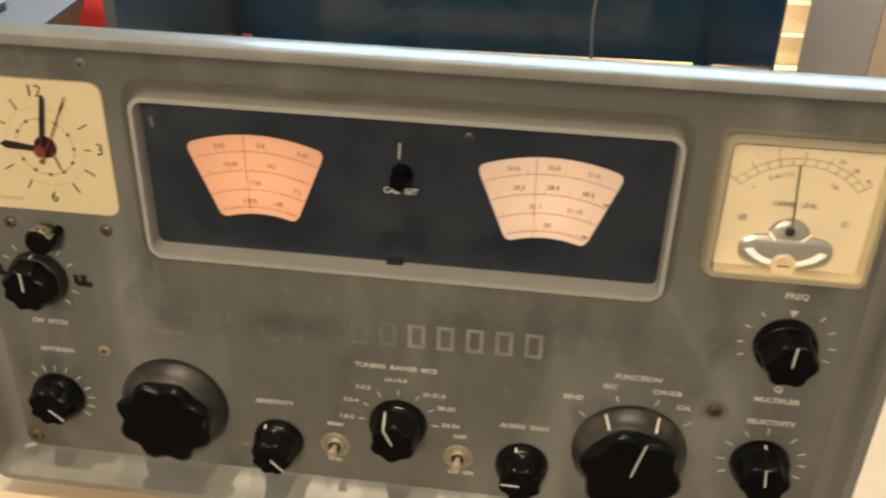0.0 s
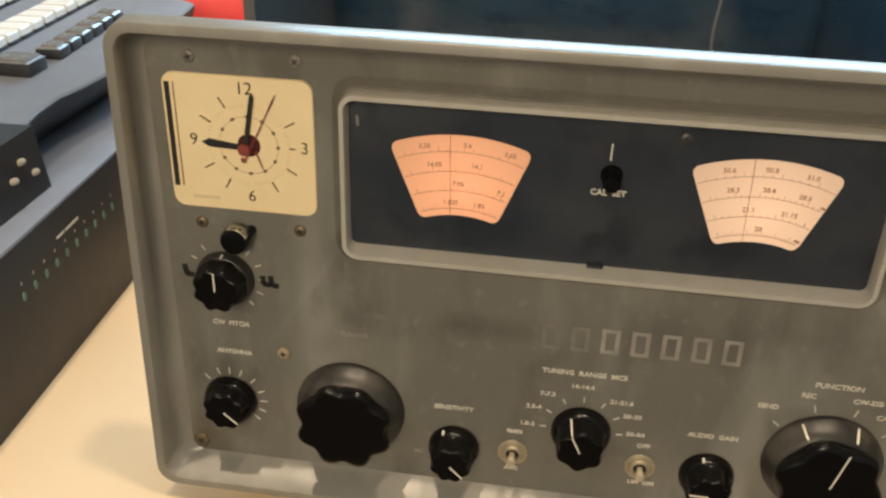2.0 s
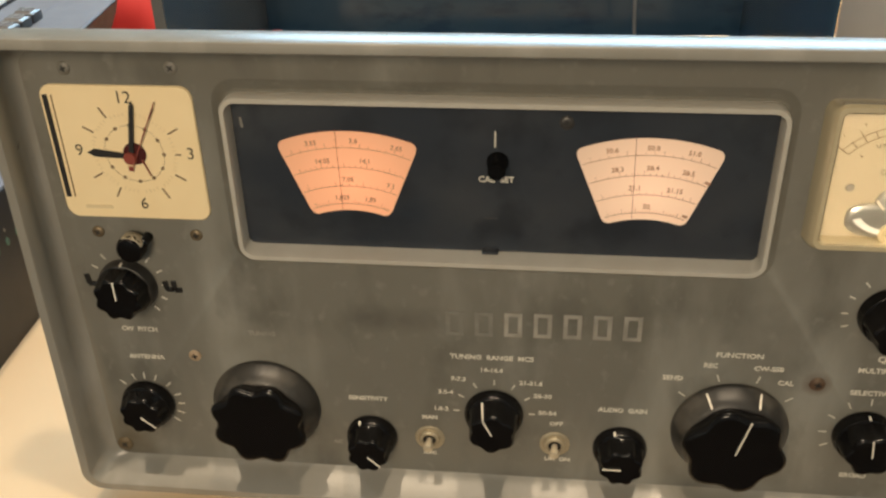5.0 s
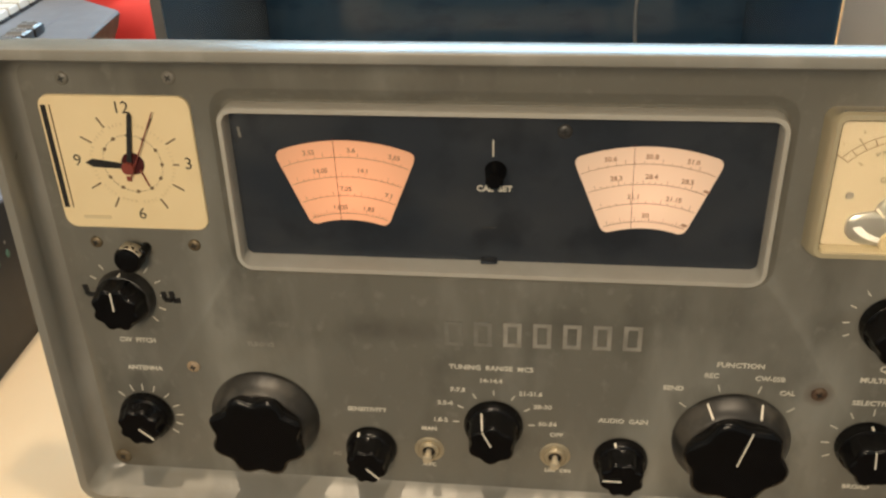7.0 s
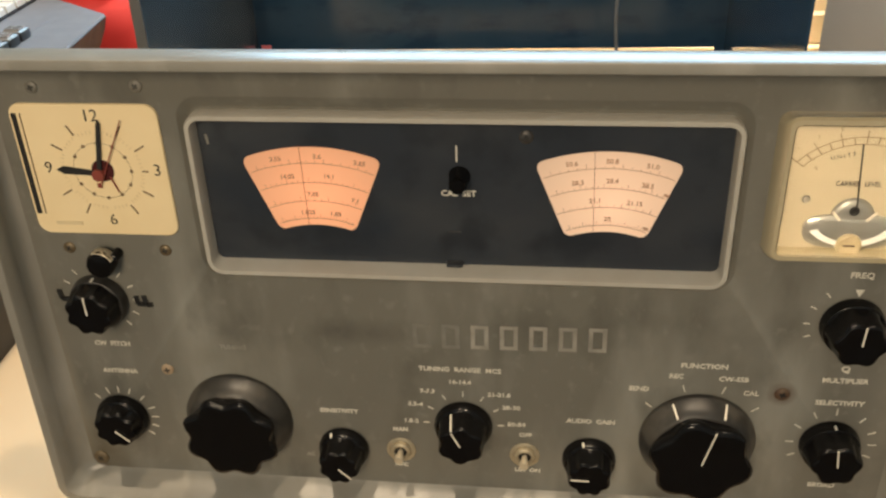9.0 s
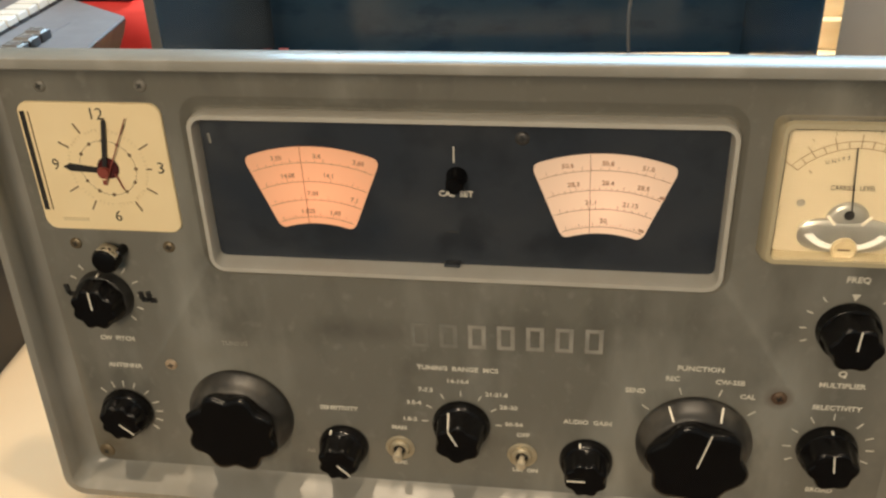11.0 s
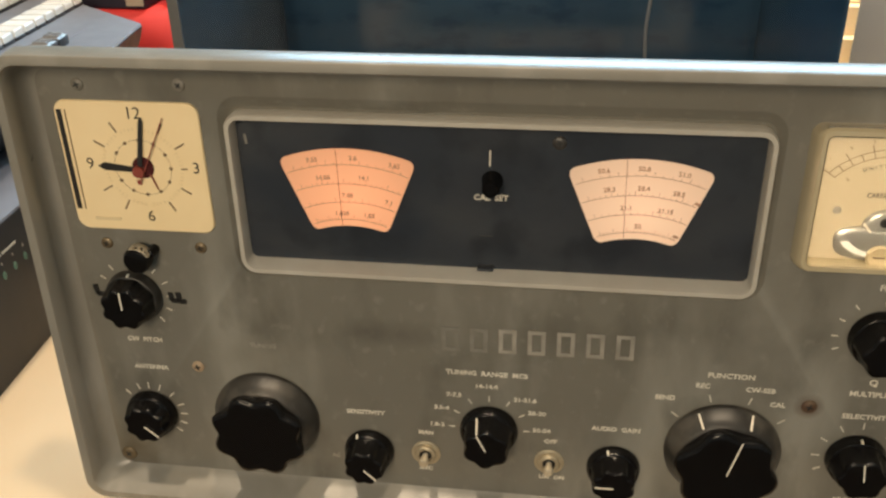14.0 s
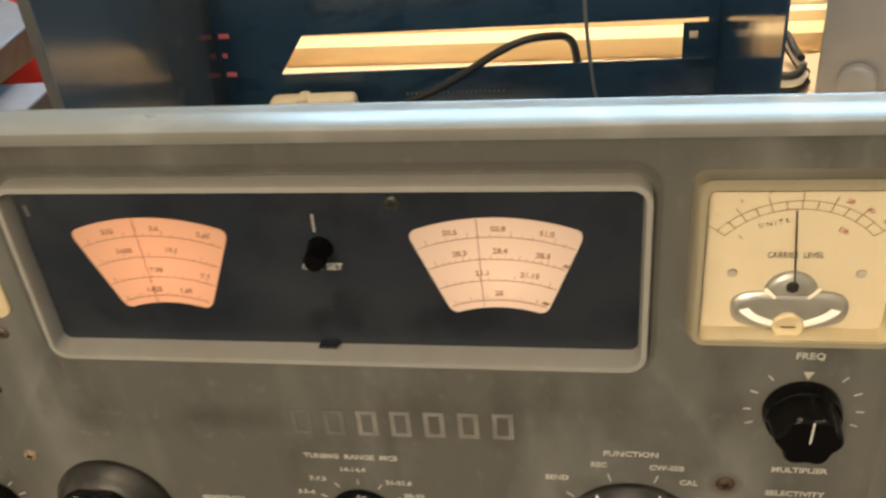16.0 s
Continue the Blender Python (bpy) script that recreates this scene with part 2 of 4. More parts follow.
M_plug = mat("ivory_plug", (0.68, 0.56, 0.36), 0.45, grain=0.5, scale=80)
M_led = mat("dim_green_led", (0.06, 0.17, 0.125), 0.35, grain=0.5, scale=300)
M_pink = mat("pink_tape", (0.75, 0.18, 0.2), 0.5, grain=0.3, scale=100)
M_wall = mat("painted_wall", (0.52, 0.47, 0.40), 0.85, grain=0.25, scale=8, bump=0.05, bump_scale=150)
M_ceiling = mat("ceiling_paint", (0.8, 0.78, 0.74), 0.9, grain=0.2, scale=6)
M_floor = mat("floor_boards", (0.085, 0.055, 0.035), 0.5, grain=0.7, scale=12, stretch=(1, 0.1, 1))
M_sky = glow("window_sky", (0.7, 0.85, 1.0), 4.0, (0.5, 0.6, 0.7))
M_glass = mat("clear_plastic", (1.0, 0.99, 0.95), 0.03)
M_glass.node_tree.nodes["Principled BSDF"].inputs["Transmission Weight"].default_value = 1.0
M_glass.node_tree.nodes["Principled BSDF"].inputs["IOR"].default_value = 1.45
M_amber = mat("yellowed_plastic", (0.47, 0.41, 0.275), 0.07, coat=1.0, grain=0.4, scale=60, tint=(0.38, 0.31, 0.18))

# ---- mesh helpers ----


def finish(bm, name, smooth=35):
    bmesh.ops.recalc_face_normals(bm, faces=bm.faces)
    me = bpy.data.meshes.new(name)
    bm.to_mesh(me)
    bm.free()
    if smooth:
        for p in me.polygons:
            p.use_smooth = True
        me.set_sharp_from_angle(angle=radians(smooth))
    return me


def part(name, bm, material, parent, label="", smooth=35):
    me = bm if isinstance(bm, bpy.types.Mesh) else finish(bm, name, smooth)
    if not me.materials:
        me.materials.append(material)
    ob = new(name, me)
    ob.parent = parent
    if label:
        tagged(ob, label)
    return ob


def thing(name, label, category, where=(0, 0, 0), rz=0.0, group=""):
    ob = new(name)
    ob.empty_display_size = 0.02
    ob.matrix_world = pose(*where, 0, 0, rz)
    return tagged(ob, label, category, group)


def box(x0, x1, y0, y1, z0, z1, bev=0.0, bm=None, seg=2):
    own = bmesh.new()
    bmesh.ops.create_cube(own, size=1)
    for v in own.verts:
        v.co = Vector((x0 + (v.co.x + 0.5) * (x1 - x0), y0 + (v.co.y + 0.5) * (y1 - y0), z0 + (v.co.z + 0.5) * (z1 - z0)))
    if bev > 0:
        bmesh.ops.bevel(own, geom=list(own.edges), offset=bev, segments=seg, profile=0.5, affect="EDGES")
    return join(bm, own)


def join(bm, own):
    if bm is None:
        return own
    me = bpy.data.meshes.new("tmp")
    own.to_mesh(me)
    own.free()
    bm.from_mesh(me)
    bpy.data.meshes.remove(me)
    return bm


def rrect(cx, cz, w, h, r, y, n=6):
    """A rounded rectangle in the upright plane at y."""
    pts = []
    for sx, sz, a0 in ((1, 1, 0), (-1, 1, 90), (-1, -1, 180), (1, -1, 270)):
        for i in range(n + 1):
            a = radians(a0 + 90 * i / n)
            pts.append((cx + sx * (w / 2 - r) + r * math.cos(a), y, cz + sz * (h / 2 - r) + r * math.sin(a)))
    return pts


def circle(cx, cz, r, y, n=40, lobes=0, depth=0.0, phase=0.0):
    pts = []
    for i in range(n):
        a = 2 * math.pi * i / n
        rr = r
        if lobes:
            rr = r * (1 - depth * (abs(math.cos(lobes * (a - phase) / 2)) ** 2.2))
        pts.append((cx + rr * math.cos(a), y, cz + rr * math.sin(a)))
    return pts


def loft(loops, cap0=True, cap1=True, closed=False, bm=None):
    bm = bm or bmesh.new()
    rows = [[bm.verts.new(p) for p in loop] for loop in loops]
    pairs = list(zip(rows, rows[1:])) + ([(rows[-1], rows[0])] if closed else [])
    for a, b in pairs:
        for i in range(len(a)):
            j = (i + 1) % len(a)
            bm.faces.new((a[i], a[j], b[j], b[i]))
    if not closed:
        if cap0:
            bm.faces.new(rows[0])
        if cap1:
            bm.faces.new(rows[-1])
    return bm


def tube(points, r, n=10, bm=None):
    """A round cable along points, smoothed."""
    pts = [Vector(p) for p in points]
    fine = []
    for i in range(len(pts) - 1):
        p0, p1, p2, p3 = pts[max(i - 1, 0)], pts[i], pts[i + 1], pts[min(i + 2, len(pts) - 1)]
        for k in range(8):
            t = k / 8
            fine.append(0.5 * ((2 * p1) + (p2 - p0) * t + (2 * p0 - 5 * p1 + 4 * p2 - p3) * t * t + (3 * p1 - p0 - 3 * p2 + p3) * t ** 3))
    fine.append(pts[-1])
    loops, side = [], Vector((0.3, 0.1, 1)).normalized()
    for i, p in enumerate(fine):
        d = (fine[min(i + 1, len(fine) - 1)] - fine[max(i - 1, 0)]).normalized()
        u = (side - d * side.dot(d)).normalized()
        w = d.cross(u)
        side = u
        loops.append([p + r * (math.cos(2 * math.pi * k / n) * u + math.sin(2 * math.pi * k / n) * w) for k in range(n)])
    return loft(loops, bm=bm)


def strip(x0, z0, x1, z1, w, y, t=0.0003, bm=None):
    """A thin straight inlaid line in the upright plane at y."""
    d = Vector((x1 - x0, 0, z1 - z0)).normalized()
    s = Vector((-d.z, 0, d.x)) * w / 2
    a, b = Vector((x0, y, z0)), Vector((x1, y, z1))
    f = Vector((0, -t, 0))
    return loft([[a + s, a - s, b - s, b + s], [a + s + f, a - s + f, b - s + f, b + s + f]], bm=bm)


def text(body, size, x, z, y, material, parent, name="lettering", label="", spin=0.0, wide=1.0, bold=0.0, thick=0.0002):
    """Printed words as a thin mesh standing on the upright plane at y, centred on x, z; size is the capital height."""
    cu = bpy.data.curves.new("words", "FONT")
    cu.body, cu.size, cu.extrude, cu.offset = body, size / 0.7, thick / 2, bold
    cu.align_x, cu.align_y, cu.resolution_u = "CENTER", "CENTER", 2
    ob = bpy.data.objects.new("words", cu)
    scene.collection.objects.link(ob)
    me = bpy.data.meshes.new_from_object(ob.evaluated_get(bpy.context.evaluated_depsgraph_get()))
    bpy.data.objects.remove(ob)
    bpy.data.curves.remove(cu)
    me.name = name
    me.materials.clear()
    me.transform(pose(x, y - thick / 2, z, 0, 0, 0) @ pose(0, 0, 0, 0, spin, 0) @ pose(0, 0, 0, 90, 0, 0) @ Matrix.Diagonal((wide, 1, 1, 1)))
    return part(name, me, material, parent, label, 0)


# ---- the room and the desk ----
DESK = 0.012


def structure(name, bm, material, label, category):
    ob = new(name, finish(bm, name, 30))
    ob.data.materials.append(material)
    return tagged(ob, label, category, kind="structure")


structure("floor", box(-2.6, 2.6, -2.4, 3.2, -0.80, -0.74), M_floor, "dark brown boarded floor of the room", "floor")
structure("ceiling", box(-2.6, 2.6, -2.4, 3.2, 2.45, 2.55), M_ceiling, "plain white painted ceiling of the room", "ceiling")
structure("wall_south", box(-2.6, 2.6, -2.5, -2.4, -0.74, 2.45), M_wall, "plain painted wall behind the camera", "wall")
structure("wall_west", box(-2.7, -2.6, -2.5, 3.3, -0.74, 2.45), M_wall, "plain painted side wall of the room", "wall")
structure("wall_east", box(2.6, 2.7, -2.5, 3.3, -0.74, 2.45), M_wall, "plain painted side wall of the room", "wall")
wn = box(-2.6, -1.3, 3.2, 3.3, -0.74, 2.45)
for b in ((1.9, 2.6, 3.2, 3.3, -0.74, 2.45), (-1.3, 1.9, 3.2, 3.3, -0.74, 0.9), (-1.3, 1.9, 3.2, 3.3, 2.2, 2.45)):
    box(*b, bm=wn)
structure("wall_north", wn, M_wall, "plain painted wall with a window opening", "wall")
structure("backdrop", box(-1.4, 2.0, 3.34, 3.36, 0.8, 2.3), M_sky, "bright daylight sky outside the window", "sky")

desk = thing("desk", "cream laminate desk top on panel legs", "desk")
part("desktop", box(-1.5, 1.3, -0.043, 1.02, DESK - 0.03, DESK, 0.003), M_desk, desk, "cream laminate desk top")
for x in (-1.45, 1.25):
    part("leg", box(x - 0.02, x + 0.02, -0.03, 0.95, -0.74, DESK - 0.03, 0.002), M_desk, desk)

# ---- the receiver's front ----
CX, CZ, PW, PH = 0.004, 0.1531, 0.457, 0.2680
YF = -0.022
radio = thing("radio_receiver", "old grey communications receiver front with black knobs, clock and lit dials", "radio")

# panel plate with the dial opening
BX, BZ, BW, BH = 0.0037, 0.2129, 0.2505, 0.0846
x0, x1, z0, z1 = CX - PW / 2 + 0.005, CX + PW / 2 - 0.005, CZ - PH / 2 + 0.005, CZ + PH / 2 - 0.005
ox0, ox1, oz0, oz1 = BX - BW / 2 + 0.002, BX + BW / 2 - 0.002, BZ - BH / 2 + 0.002, BZ + BH / 2 - 0.002
pcx, pcz, pw, ph = (x0 + x1) / 2, (z0 + z1) / 2, x1 - x0, z1 - z0
ow, oh = ox1 - ox0, oz1 - oz0
pl = loft([rrect(pcx, pcz, pw, ph, 0.006, 0.0095), rrect(pcx, pcz, pw, ph, 0.006, 0.0),
           rrect(BX, BZ + 0.0035, ow + 0.011, oh + 0.0145, 0.012, 0.0), rrect(BX, BZ + 0.0030, ow + 0.0095, oh + 0.0125, 0.011, 0.0006), rrect(BX, BZ + 0.0014, ow + 0.0050, oh + 0.0058, 0.008, 0.0052),
           rrect(BX, BZ + 0.0008, ow + 0.0030, oh + 0.0036, 0.007, 0.0058), rrect(BX, BZ, ow, oh, 0.004, 0.0058), rrect(BX, BZ, ow, oh, 0.004, 0.0095)], closed=True)
part("front_panel", pl, M_panel, radio, "grey painted front panel with worn print", 50)

# flange round the panel, open to the front
T = 0.0054
rim = [rrect(CX, CZ, PW - 0.007, PH - 0.007, 0.010, 0.005), rrect(CX, CZ, PW - 0.0025, PH - 0.0025, 0.011, -0.0045), rrect(CX, CZ, PW, PH, 0.012, -0.0085), rrect(CX, CZ, PW, PH, 0.012, YF + 0.0008), rrect(CX, CZ, PW - 0.0005, PH - 0.0005, 0.0118, YF + 0.0002),
       rrect(CX, CZ, PW - 0.0016, PH - 0.0016, 0.0112, YF), rrect(CX, CZ, PW - 2 * T + 0.0014, PH - 2 * T + 0.0014, 0.0086, YF),
       rrect(CX, CZ, PW - 2 * T, PH - 2 * T, 0.008, YF + 0.0015), rrect(CX, CZ + 0.00275, PW - 2 * T - 0.0008, PH - 2 * T - 0.0063, 0.0078, -0.0105), rrect(CX, CZ + 0.0035, PW - 2 * T - 0.0026, PH - 2 * T - 0.0096, 0.0078, -0.0062),
       rrect(CX, CZ + 0.0036, PW - 2 * T - 0.0060, PH - 2 * T - 0.0132, 0.0076, -0.0030), rrect(CX, CZ + 0.0031, PW - 2 * T - 0.0105, PH - 2 * T - 0.01675, 0.0072, -0.0011), rrect(CX, CZ + 0.0024, PW - 2 * T - 0.0160, PH - 2 * T - 0.0208, 0.007, 0.0004)]
rim_mesh = loft(rim, closed=True)
for v in rim_mesh.verts:
    # the flange is deep at the top and shallow at the foot
    if v.co.y < 0:
        v.co.y *= 0.74 + 0.26 * max(0.0, min(1.0, (v.co.z - CZ + PH / 2) / PH))
        v.co.z += 0.0042 * min(1.0, -v.co.y / 0.015) * max(0.0, min(1.0, (0.055 - v.co.z) / 0.018))
    # the flange on the clock's side leans inwards at the top and outwards at the foot
    if v.co.x < CX - 0.19 and v.co.y < 0:
        v.co.x += (-0.0035 + 0.0085 * (v.co.z - 0.02) / 0.265) * min(1.0, -v.co.y / 0.016)
part("rim", rim_mesh, M_rim, radio, "worn light grey flange round the panel", 40)
for sx in (-0.16, 0.17):
    for y in (0.030, 0.10):
        part("foot", loft([circle(sx, y, 0.010, 0, 20), circle(sx, y, 0.009, -1, 20)][:1] + [circle(sx, y, 0.009, 1, 20)]), M_knob, radio).matrix_basis = Matrix(((1, 0, 0, 0), (0, 0, 1, 0), (0, 0.0115, 0, DESK), (0, 0, 0, 1)))
part("chassis", box(-0.19, 0.2, 0.005, 0.13, 0.03, 0.11, 0.002), M_greymetal, radio, "plain metal chassis behind the panel")

# dial bezel and plate
YB, YD = -0.0020, 0.0065
bez = [rrect(BX, BZ, BW, BH, 0.008, 0.0060), rrect(BX, BZ, BW, BH, 0.008, YB + 0.0010), rrect(BX, BZ, BW - 0.0012, BH - 0.0012, 0.0075, YB),
       rrect(BX, BZ, BW - 0.0050, BH - 0.0055, 0.0055, YB), rrect(BX, BZ, BW - 0.0060, BH - 0.0066, 0.005, YB + 0.0012),
       rrect(BX, BZ + 0.0010, BW - 0.0068, BH - 0.0100, 0.003, YD + 0.002)]
part("bezel", loft(bez, closed=True), M_bezel, radio, "worn pale grey moulded dial bezel", 40)
part("dial_plate", box(BX - BW / 2 + 0.0026, BX + BW / 2 - 0.0026, YD, YD + 0.002, BZ - BH / 2 + 0.005, BZ + BH / 2 - 0.005), M_dial, radio, "black dial plate behind the glass")


def dial(cx, cz, material, label, rows, index_x, blurs=()):
    """A lit fan-shaped scale with four arcs of graduations."""
    y = YD
    # fan shape: centre far below, top and bottom arcs
    side_z, bot_z, wt, wb = cz + 0.0136, cz - 0.0240, 0.0335, 0.0184
    apex = bot_z - wb * (side_z - bot_z) / (wt - wb)
    ang = math.atan2(wt, side_z - apex)
    ro, ri = math.hypot(wt, side_z - apex), math.hypot(wb, bot_z - apex)

    def pt(r, a):
        sag = r * math.cos(a) - r * math.cos(ang)
        return (cx + r * math.sin(a), apex + r * math.cos(ang) + sag)

    outline = []
    for i in range(60):
        outline.append(pt(ro, ang * (-1 + 2 * i / 60)))
    for i in range(30):
        outline.append(pt(ro + (ri - ro) * i / 30, ang))
    for i in range(36):
        outline.append(pt(ri, ang * (1 - 2 * i / 36)))
    for i in range(30):
        outline.append(pt(ri + (ro - ri) * i / 30, -ang))
    m, loop = len(outline), []
    for i in range(m):
        near = [outline[(i + k) % m] for k in range(-3, 4)]
        loop.append((sum(p[0] for p in near) / 7, sum(p[1] for p in near) / 7))
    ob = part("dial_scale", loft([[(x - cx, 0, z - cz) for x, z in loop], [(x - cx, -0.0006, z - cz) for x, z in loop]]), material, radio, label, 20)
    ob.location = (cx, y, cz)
    yy = -0.0007
    lines = bmesh.new()
    for k, r in enumerate((0.80, 0.555, 0.315, 0.085)):
        rr = ri + (ro - ri) * r
        prev = None
        lim = 0.97 if k < 3 else 0.93
        for i in range(29):
            a = ang * lim * (-1 + 2 * i / 28)
            p = pt(rr, a)
            if prev:
                strip(prev[0] - cx, prev[1] - cz, p[0] - cx, p[1] - cz, 0.00028, yy, 0.0001, lines)
            prev = p
        count = (15, 20, 14, 24)[k]
        for i in range(1, count):
            a = ang * lim * (-1 + 2 * (i + 0.3 * (k % 2)) / count)
            if abs(a) > ang * lim:
                continue
            ln = 0.0024 if i % 4 == 1 else 0.0012
            p, q = pt(rr, a), pt(rr + ln, a)
            strip(p[0] - cx, p[1] - cz, q[0] - cx, q[1] - cz, 0.00022, yy, 0.0001, lines)
    g = part("scale_marking", lines, M_print, ob, "", 0)
    part("index_line", strip(index_x - cx, 0.0213, index_x - cx + 0.0010, -0.0205, 0.00022, yy - 0.0003, 0.0001), M_redink, ob, "", 0)
    for k, (r, words) in enumerate(zip((0.885, 0.645, 0.40, 0.165), rows)):
        for word, u in words:
            a = ang * u
            p = pt(ri + (ro - ri) * r, a)
            text(word, 0.0023, p[0] - cx, p[1] - cz, yy, M_print, ob, "numeral", spin=math.degrees(a) * 0.55, bold=0.00006)
    for r, u in blurs:
        x_, z_ = pt(ri + (ro - ri) * r, ang * u)
        part("print_bar", strip(x_ - cx - 0.0014, z_ - cz + 0.0005, x_ - cx + 0.0010, z_ - cz - 0.0005, 0.0013, yy, 0.0001), M_print, ob, "illegible print", 0)
    return ob


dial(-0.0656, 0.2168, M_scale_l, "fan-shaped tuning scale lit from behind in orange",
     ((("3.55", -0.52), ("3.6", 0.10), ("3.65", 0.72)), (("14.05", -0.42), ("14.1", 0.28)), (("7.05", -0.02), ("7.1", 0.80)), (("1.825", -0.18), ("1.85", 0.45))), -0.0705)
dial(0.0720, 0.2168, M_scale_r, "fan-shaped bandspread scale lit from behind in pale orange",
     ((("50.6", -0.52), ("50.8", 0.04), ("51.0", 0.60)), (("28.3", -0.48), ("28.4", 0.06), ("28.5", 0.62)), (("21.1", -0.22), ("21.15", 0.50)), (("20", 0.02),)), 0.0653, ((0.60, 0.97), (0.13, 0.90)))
text("CAL  SET", 0.0029, 0.0034, 0.2143, YD, M_letter, radio, bold=0.0001)
part("index_mark", strip(0.0028, 0.2305, 0.0029, 0.2385, 0.0007, YD), M_letter, radio)
part("small_mark", strip(-0.002, 0.194, 0.004, 0.194, 0.0005, YD), M_knob_m, radio)
# small reflection on the dial plate, drawn as a pale strip
part("painted_reflex", strip(-0.1145, 0.2425, -0.1140, 0.2375, 0.0012, YD), M_worn_glint, radio)
part("latch", box(-0.003, 0.005, 0.0015, YD, 0.1768, 0.1780, 0.0005), M_dial, radio, "small black catch in the bezel")


def screw(x, z, material, r=0.0031, y=0.0, slot=35):
    s = part("screw", loft([circle(x, z, r, y, 22), circle(x, z, r, y - 0.0004, 22), circle(x, z, r * 0.9, y - 0.0008, 22), circle(x, z, r * 0.55, y - 0.0012, 22), circle(x, z, r * 0.25, y - 0.0013, 22)]), material, radio, "", 50)
    a, q = radians(slot), min(r, 0.0036) * 0.5
    cross = strip(x - q * math.cos(a), z - q * math.sin(a), x + q * math.cos(a), z + q * math.sin(a), q * 0.5, y - 0.0012, 0.0002)
    strip(x - q * math.sin(a), z + q * math.cos(a), x + q * math.sin(a), z - q * math.cos(a), q * 0.5, y - 0.00121, 0.0002, cross)
    part("screw_slot", cross, M_ink, s, "", 0)


for x, z, m, a in ((-0.1906, 0.2671, M_panel, 20), (-0.1406, 0.2680, M_smudge, 50), (-0.1924, 0.1831, M_screw, 60), (-0.1424, 0.1830, M_screw, 15), (-0.2066, 0.0437, M_screw, 40), (0.1632, 0.1104, M_rust, 70), (-0.1549, 0.1092, M_tan, 10), (0.2066, 0.0316, M_rust, 30)):
    screw(x, z, m, 0.0034 if m is M_tan else ((0.0038 if m is M_rust else 0.0045) if z < 0.12 else 0.0031), slot=a)
screw(0.0345, 0.2433, M_knob_m, 0.0033, YD, 10)

# ---- clock ----
KX, KZ = -0.1645, 0.2265
clock = part("clock", loft([rrect(KX - 0.0042, KZ - 0.0007, 0.0718, 0.0676, 0.006, 0.0), rrect(KX - 0.0042, KZ - 0.0007, 0.0718, 0.0676, 0.006, -0.0012), rrect(KX - 0.0042, KZ - 0.0007, 0.0708, 0.0666, 0.0055, -0.0017)]), M_clock, radio, "yellowed cream square clock face", 30)
yk = -0.0018
part("dark_bar", strip(KX - 0.0374, KZ + 0.0285, KX - 0.0374, KZ - 0.0235, 0.0024, yk), M_ink, clock)
part("thin_bar", strip(KX - 0.0343, KZ + 0.0285, KX - 0.0343, KZ - 0.0235, 0.0005, yk), M_tick, clock)
for word, x, z in (("12", -0.0005, 0.0275), ("6", -0.0002, -0.0262), ("3", 0.0270, 0.0005), ("9", -0.0268, 0.001)):
    text(word, 0.0059, KX + x, KZ + z, yk, M_ink, clock, "numeral", bold=-0.00005)
for h in (1, 2, 4, 5, 7, 8, 10, 11, 3):
    a = radians(90 - 30 * h)
    r0, r1 = (0.0205, 0.0262) if h != 3 else (0.0195, 0.0225)
    part("hour_mark", strip(KX + r0 * math.cos(a), KZ + r0 * math.sin(a), KX + r1 * math.cos(a), KZ + r1 * math.sin(a), 0.0007, yk), M_tick, clock)
mins = bmesh.new()
for i in range(60):
    a = radians(6 * i)
    if i % 5:
        strip(KX + 0.0188 * math.cos(a), KZ + 0.0188 * math.sin(a), KX + 0.0205 * math.cos(a), KZ + 0.0205 * math.sin(a), 0.00025, yk, 0.0002, mins)
part("minute_track", mins, M_fade, clock, "", 0)
dots = bmesh.new()
for i in range(72):
    a = radians(5 * i)
    r = 0.0009 if i % 6 == 0 else 0.00024
    loft([circle(KX + 0.0142 * math.cos(a), KZ + 0.0142 * math.sin(a), r, yk, 8), circle(KX + 0.0142 * math.cos(a), KZ + 0.0142 * math.sin(a), r, yk - 0.0002, 8)], bm=dots)
part("alarm_ring", dots, M_tick, clock, "", 0)
part("faded_bar", strip(KX - 0.0300, KZ - 0.0285, KX - 0.0165, KZ - 0.0285, 0.0016, yk), M_fade, clock, "faded illegible print", 0)
hub = part("hub", loft([circle(KX, KZ, 0.0056, yk, 28), circle(KX, KZ, 0.0053, yk - 0.0004, 28)]), M_hub, clock, "dark red hub disc")
yh = -0.0034
part("spindle", loft([circle(KX - 0.0016, KZ - 0.0014, 0.0024, yk, 20), circle(KX - 0.0020, KZ - 0.0018, 0.0032, yh, 20), circle(KX - 0.0020, KZ - 0.0018, 0.0028, yh - 0.0010, 20)]), M_redink, clock, "dull red boss")


def hand(points, y, name, m, label=""):
    part(name, loft([[(KX + x, y, KZ + z) for x, z in points], [(KX + x, y - 0.0004, KZ + z) for x, z in points]]), m, clock, label, 0)


hand(((-0.0032, -0.004), (-0.0008, -0.004), (0.0042, 0.0240), (0.0034, 0.0260), (0.0022, 0.0242)), yh + 0.0006, "minute_hand", M_ink, "black baton minute hand")
hand(((0.001, -0.0026), (0.001, -0.0004), (-0.0192, 0.0023), (-0.0228, 0.0004), (-0.0192, -0.0017)), yh + 0.0012, "hour_hand", M_ink, "black tapered hour hand")
